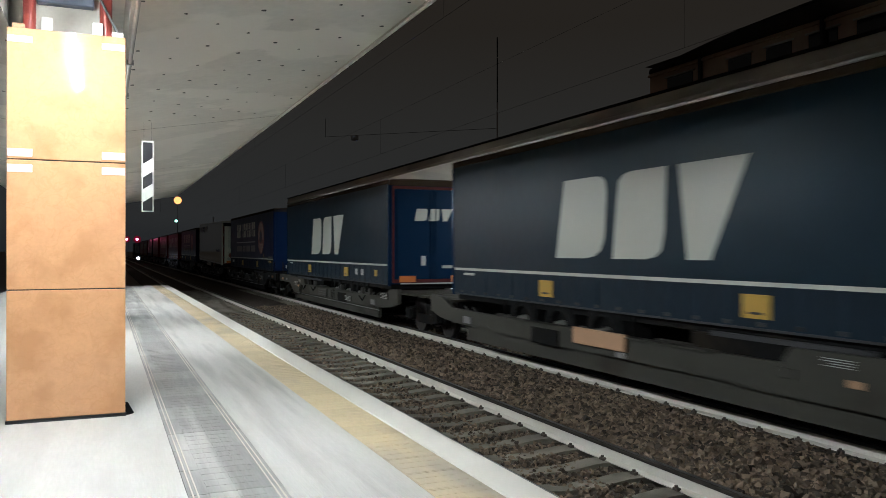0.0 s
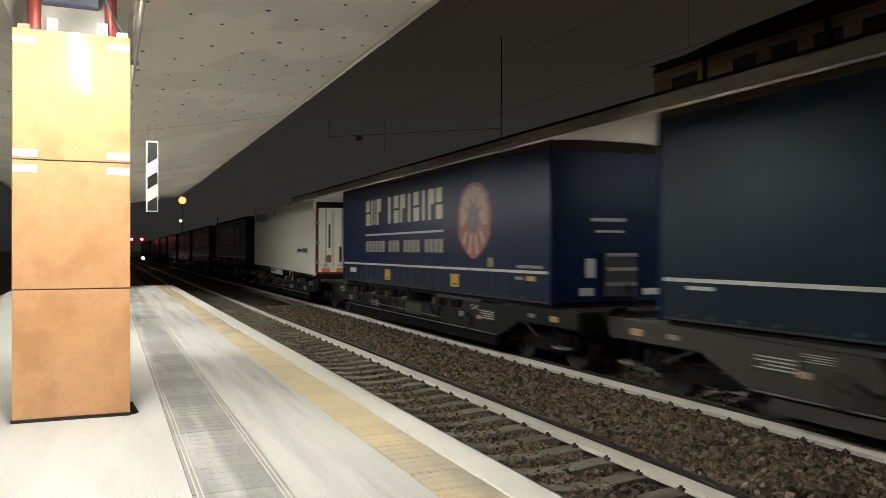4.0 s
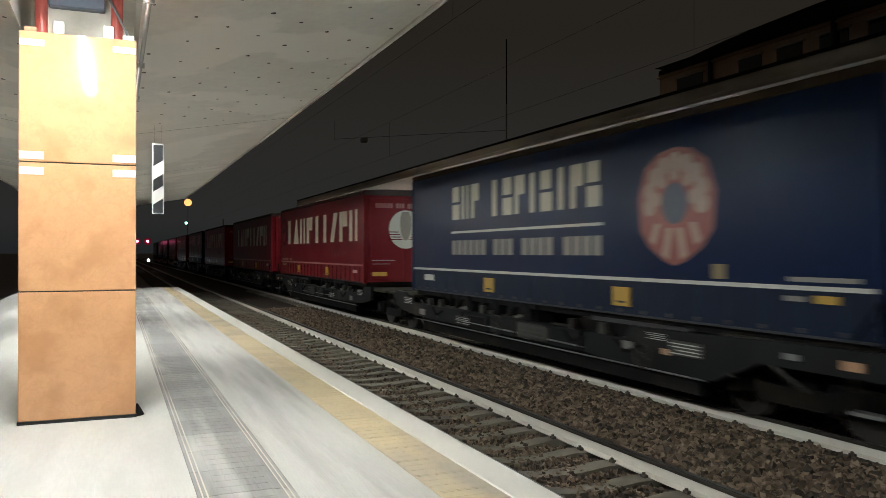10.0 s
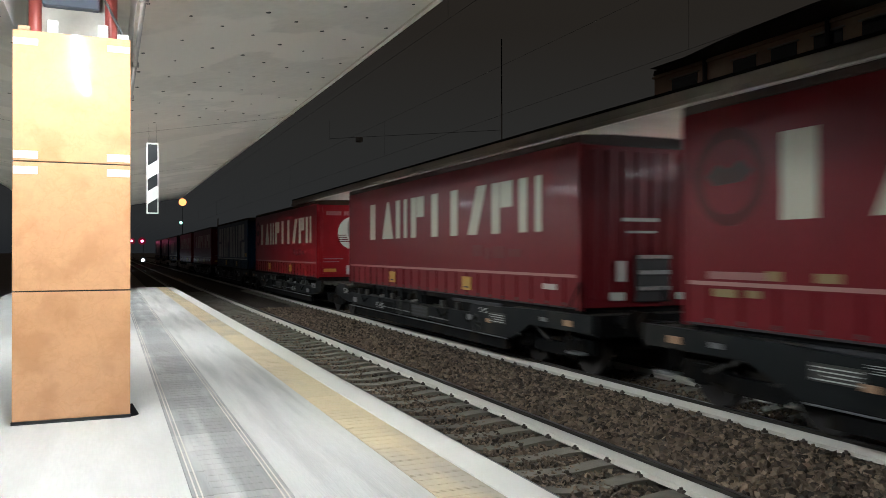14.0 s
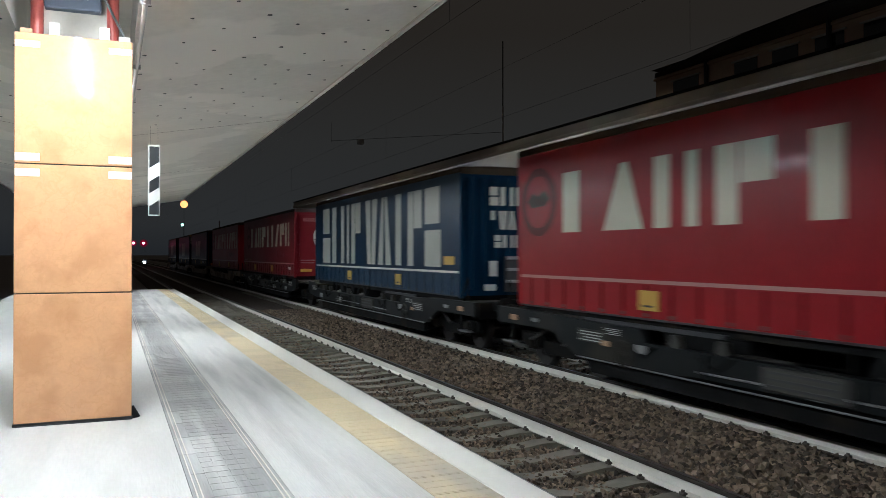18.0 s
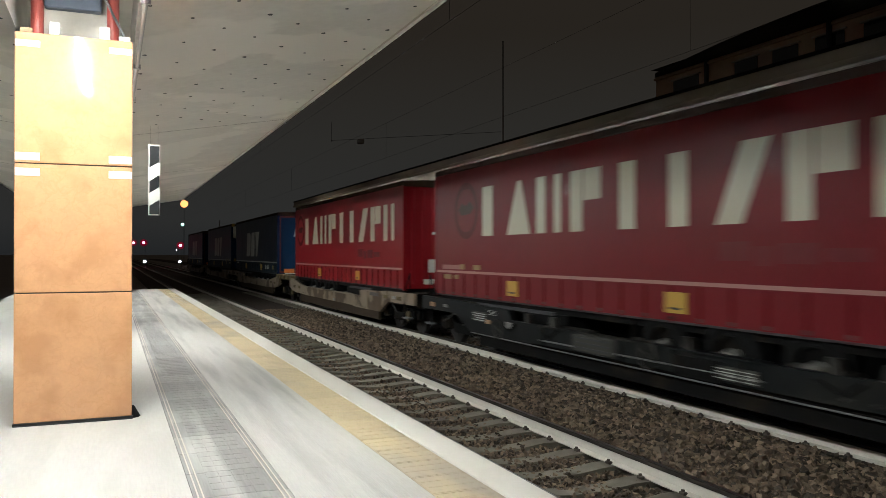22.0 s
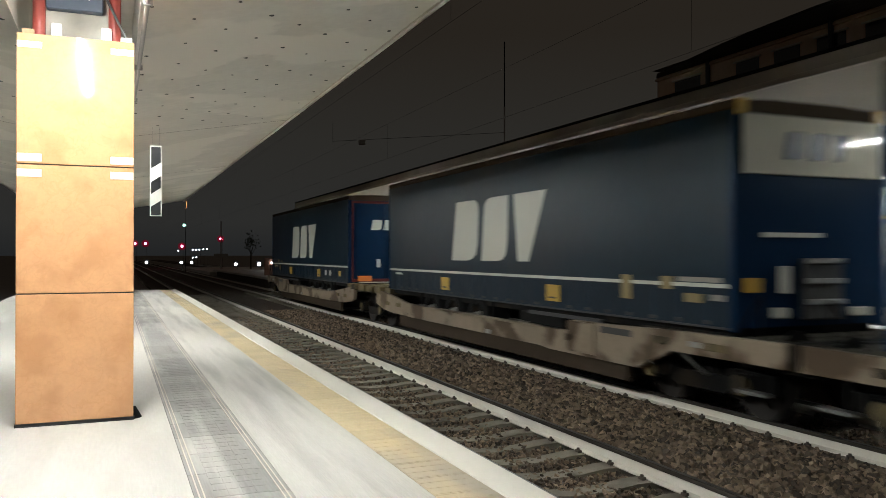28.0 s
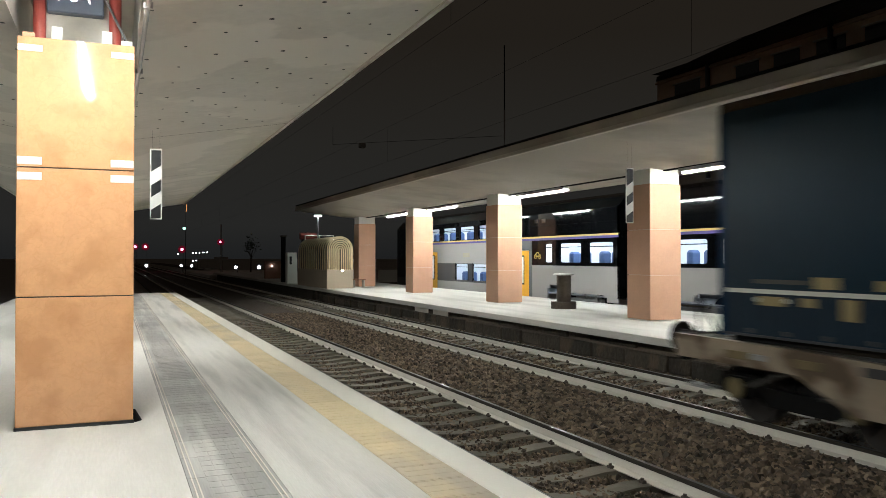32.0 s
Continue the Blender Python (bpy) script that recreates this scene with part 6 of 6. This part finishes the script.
        if paint is WAGON_DARK:
            part("side_rod", shared("rod%d" % sy, lambda: cyl(B(), (-1.39, sy * 5.3, 0.60), (-1.39, sy * 10.5, 0.56), 0.014, 6), ALU), ALU, w, "thin pale rod")
    for y in (-14.5, 0.0, 14.5):
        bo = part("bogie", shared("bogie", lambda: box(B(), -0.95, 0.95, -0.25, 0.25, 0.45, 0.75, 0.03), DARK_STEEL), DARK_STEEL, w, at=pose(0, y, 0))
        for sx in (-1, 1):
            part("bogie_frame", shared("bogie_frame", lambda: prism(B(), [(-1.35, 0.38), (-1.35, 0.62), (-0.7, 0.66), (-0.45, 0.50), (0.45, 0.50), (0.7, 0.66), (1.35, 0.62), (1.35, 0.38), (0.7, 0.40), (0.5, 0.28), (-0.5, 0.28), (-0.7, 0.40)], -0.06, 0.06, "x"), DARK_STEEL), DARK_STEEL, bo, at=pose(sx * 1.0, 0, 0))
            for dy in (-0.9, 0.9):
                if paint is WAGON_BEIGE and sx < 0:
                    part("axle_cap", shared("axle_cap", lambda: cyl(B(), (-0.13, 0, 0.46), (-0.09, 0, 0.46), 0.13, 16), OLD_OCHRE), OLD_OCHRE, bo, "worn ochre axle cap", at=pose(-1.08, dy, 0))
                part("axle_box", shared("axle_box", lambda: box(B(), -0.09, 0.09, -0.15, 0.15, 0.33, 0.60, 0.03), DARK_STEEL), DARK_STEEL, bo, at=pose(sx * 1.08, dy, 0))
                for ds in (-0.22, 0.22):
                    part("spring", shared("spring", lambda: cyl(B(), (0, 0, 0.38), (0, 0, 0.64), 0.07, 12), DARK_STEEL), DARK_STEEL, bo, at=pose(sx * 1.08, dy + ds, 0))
        for dy in (-0.9, 0.9):
            ws = part("wheelset", shared("wheelset", lambda: wheelset_mesh(), mat("worn_wheel_steel", (0.014, 0.011, 0.009), 0.6, 0.2, vary=0.3, bump=0.1)), DARK_STEEL, bo, at=pose(0, dy, 0.46))
            WHEELS.append(ws)
    return w


def stencil(y, ln, z0, z1):
    """Rows of plain bars on the side that shows."""
    bm, h = B(), (z1 - z0) / 9
    for k in (1, 3, 5, 7):
        box(bm, -1.404, -1.4, y - ln / 2, y + ln / 2 * (0.5 if k == 3 else 1.0), z0 + k * h, z0 + (k + 0.6) * h)
    return bm


def hand_wheel():
    bm = B()
    for k in range(16):
        a, b = 2 * math.pi * k / 16, 2 * math.pi * (k + 1) / 16
        cyl(bm, (0, 0.19 * math.cos(a), 0.19 * math.sin(a)), (0, 0.19 * math.cos(b), 0.19 * math.sin(b)), 0.016, 6)
    for k in range(4):
        a = 2 * math.pi * k / 4 + 0.4
        cyl(bm, (0, 0, 0), (0, 0.19 * math.cos(a), 0.19 * math.sin(a)), 0.012, 6)
    return cyl(bm, (0, 0, 0), (0.10, 0, 0), 0.03, 8)


def wheelset_mesh():
    bm = B()
    for sx in (-1, 1):
        cyl(bm, (sx * 0.69, 0, 0), (sx * 0.72, 0, 0), 0.49, 32)
        cyl(bm, (sx * 0.721, 0, 0), (sx * 0.82, 0, 0), 0.46, 32)
        cyl(bm, (sx * 0.821, 0, 0), (sx * 0.86, 0, 0), 0.12, 12)
        for k in range(6):
            a = 2 * math.pi * k / 6
            cyl(bm, (sx * 0.80, 0.27 * math.cos(a), 0.27 * math.sin(a)), (sx * 0.828, 0.27 * math.cos(a), 0.27 * math.sin(a)), 0.045, 8)
    cyl(bm, (-0.9, 0, 0), (0.9, 0, 0), 0.08, 12)
    return bm


WHEELS = []
DARK_LABEL = "dark grimy twin pocket wagon with plates and tanks along its side"
BEIGE_LABEL = "dirty beige twin pocket wagon with a low side beam"
OLIVE_LABEL = "olive-grey twin pocket wagon with plain grooved side beams"
for u, paint, lb in ((-89.3, WAGON_OLIVE, OLIVE_LABEL), (-55.8, WAGON_DARK, DARK_LABEL), (-21.5, WAGON_DARK, DARK_LABEL), (12.4, WAGON_DARK, DARK_LABEL), (46.1, WAGON_DARK, DARK_LABEL), (79.3, WAGON_BEIGE, BEIGE_LABEL), (112.1, WAGON_BEIGE, BEIGE_LABEL)):
    MOVERS.append((wagon(u, paint, lb), u, 0.0))

tan_w = MOVERS[14][0]
part("plywood_panel", box(B(), -1.43, -1.375, -8.75, -7.35, 0.60, 0.86, 0.006), TAN, tan_w, "tan plywood panel on the side beam")

# ---------------- platform tiles, sleepers, stones ----------------
def tactile_grey():
    bm = B()
    box(bm, -0.296, 0.296, -0.296, 0.296, -0.011, 0.0)
    for x in (-0.13, -0.045, 0.045, 0.13):
        for y in (-0.22, -0.07, 0.08, 0.23):
            box(bm, x - 0.039, x + 0.039, y - 0.068, y + 0.068, 0.0, 0.0016)
    return bm


def tactile_yellow():
    bm = B()
    box(bm, -0.202, 0.202, -0.197, 0.197, -0.011, 0.001)
    for k in range(3):
        y = -0.13 + k * 0.13
        box(bm, -0.19, 0.19, y - 0.046, y + 0.046, 0.001, 0.0026)
    return bm


for x in (0.512, 0.543, 1.017, 1.048):
    part("guide_line", box(B(), x - 0.005, x + 0.005, P0, P1, -0.011, 0.004), CREAM, plat, "pale raised guide line")
g, yv = mesh_of("tactile_tile", tactile_grey(), GREY_TILE), mesh_of("tactile_tile", tactile_yellow(), YELLOW_TILE)
for k in range(-16, 56):
    part("tactile_tile", g, GREY_TILE, plat, at=pose(0.78, 3.7 + k * 0.6, -0.001))
for k in range(-24, 84):
    part("tactile_tile", yv, YELLOW_TILE, plat, at=pose(2.105, 3.7 + k * 0.4, -0.001))

sl = mesh_of("sleeper", prism(B(), [(-1.15, -0.12), (1.15, -0.12), (1.15, 0.0), (0.95, 0.012), (0.5, 0.012), (0.2, -0.02), (-0.2, -0.02), (-0.5, 0.012), (-0.95, 0.012), (-1.15, 0.0)], -0.12, 0.12, "y"), SLEEPER)


def clip_mesh():
    bm = B()
    for s in (-1, 1):
        box(bm, s * 0.095 - 0.025, s * 0.095 + 0.025, -0.04, 0.04, 0.0, 0.035, 0.008)
        cyl(bm, (s * 0.10, 0, 0.025), (s * 0.10, 0, 0.055), 0.018, 8)
    return bm


cl = mesh_of("rail_clip", clip_mesh(), mat("dark_clip_rust", (0.065, 0.05, 0.04), 0.8, vary=0.3, bump=0.2))
rs = random.Random(7)
for tr, y0, n in ((track_a, -6.0, 90), (track_b, -5.0, 90)):
    for k in range(n):
        y = y0 + k * 0.6
        o = part("sleeper", sl, SLEEPER, tr, at=pose(rs.uniform(-0.02, 0.02), y, -0.008))
        for s in (-0.7525, 0.7525):
            part("rail_clip", cl, SLEEPER, o, at=pose(s, 0, 0.008))


def stones(name, label, x0, x1, y0, y1, per, size, base, seed, heap=0.0):
    """Loose broken stones: jittered blocks, one mesh."""
    r = np.random.RandomState(seed)
    n = int((x1 - x0) * (y1 - y0) * per)
    c = np.stack([r.uniform(x0, x1, n), r.uniform(y0, y1, n), np.zeros(n)], 1)
    c[:, 2] = base + r.uniform(-0.015, 0.035, n) + heap * (1 - ((c[:, 0] - (x0 + x1) / 2) / ((x1 - x0) / 2)) ** 2)
    cube = np.array([(x, y, z) for x in (-1, 1) for y in (-1, 1) for z in (-1, 1)], float)
    ext = size * r.uniform(0.45, 1.0, (n, 3))
    v = cube[None] * ext[:, None] * r.uniform(0.45, 1.0, (n, 8, 3))
    q = r.normal(size=(n, 4))
    q /= np.linalg.norm(q, axis=1)[:, None]
    w, x, y, z = q.T
    rot = np.stack([np.stack([1 - 2 * (y * y + z * z), 2 * (x * y - z * w), 2 * (x * z + y * w)], 1),
                    np.stack([2 * (x * y + z * w), 1 - 2 * (x * x + z * z), 2 * (y * z - x * w)], 1),
                    np.stack([2 * (x * z - y * w), 2 * (y * z + x * w), 1 - 2 * (x * x + y * y)], 1)], 1)
    v = np.einsum("nij,nkj->nki", rot, v) + c[:, None]
    faces = np.array([(0, 1, 3, 2), (4, 6, 7, 5), (0, 4, 5, 1), (2, 3, 7, 6), (0, 2, 6, 4), (1, 5, 7, 3)])
    f = (faces[None] + 8 * np.arange(n)[:, None, None]).reshape(-1, 4)
    me = bpy.data.meshes.new(name)
    me.from_pydata(v.reshape(-1, 3).tolist(), [], f.tolist())
    me.materials.append(STONE)
    return tagged(new(name, me), label, "ballast", kind="stuff")


LB = "loose brown and grey crushed stones between the rails"
stones("ballast_stones", LB, 5.15, 7.52, 3.2, 13, 440, 0.06, -0.765, 1, 0.05)
stones("ballast_stones", LB, 5.15, 7.52, 13, 32, 230, 0.05, -0.765, 2, 0.05)
stones("ballast_stones", LB, 2.75, 4.95, 3.2, 13, 420, 0.034, -0.79, 3)
stones("ballast_stones", LB, 2.75, 4.95, 13, 30, 150, 0.04, -0.80, 4)
stones("ballast_stones", LB, 7.76, 10.2, 3.5, 13, 300, 0.036, -0.782, 5)
stones("ballast_stones", LB, 2.75, 10.2, -5.0, 3.3, 60, 0.05, -0.785, 7)
stones("ballast_stones", LB, 7.76, 10.2, 13, 32, 130, 0.048, -0.782, 6)


# ---------------- motion of the train ----------------
def motions():
    for ob, u, tilt in MOVERS:
        walk(ob, [(t, pose(LOAD_X if ob.name.startswith("semi_trailer") else TRACK2, u + train_at(t), RAIL, tilt)) for t in range(0, 33)])
    walk(orange_lens, [(t, pose(0, 0, 8.2, 0, 0, a)) for t, a in ((0, 0), (26.2, 0), (26.5, 45), (26.8, 94.6), (32, 94.6))])
    steps = [k * 0.08 for k in range(401)]
    turns = [(t, pose(0, 0, 0, -math.degrees((train_at(0) - train_at(t)) / 0.46) * -1)) for t in steps]
    for ws in WHEELS:
        at = ws.matrix_basis.translation.copy()
        walk(ws, [(t, Matrix.Translation(at) @ m) for t, m in turns])


motions()
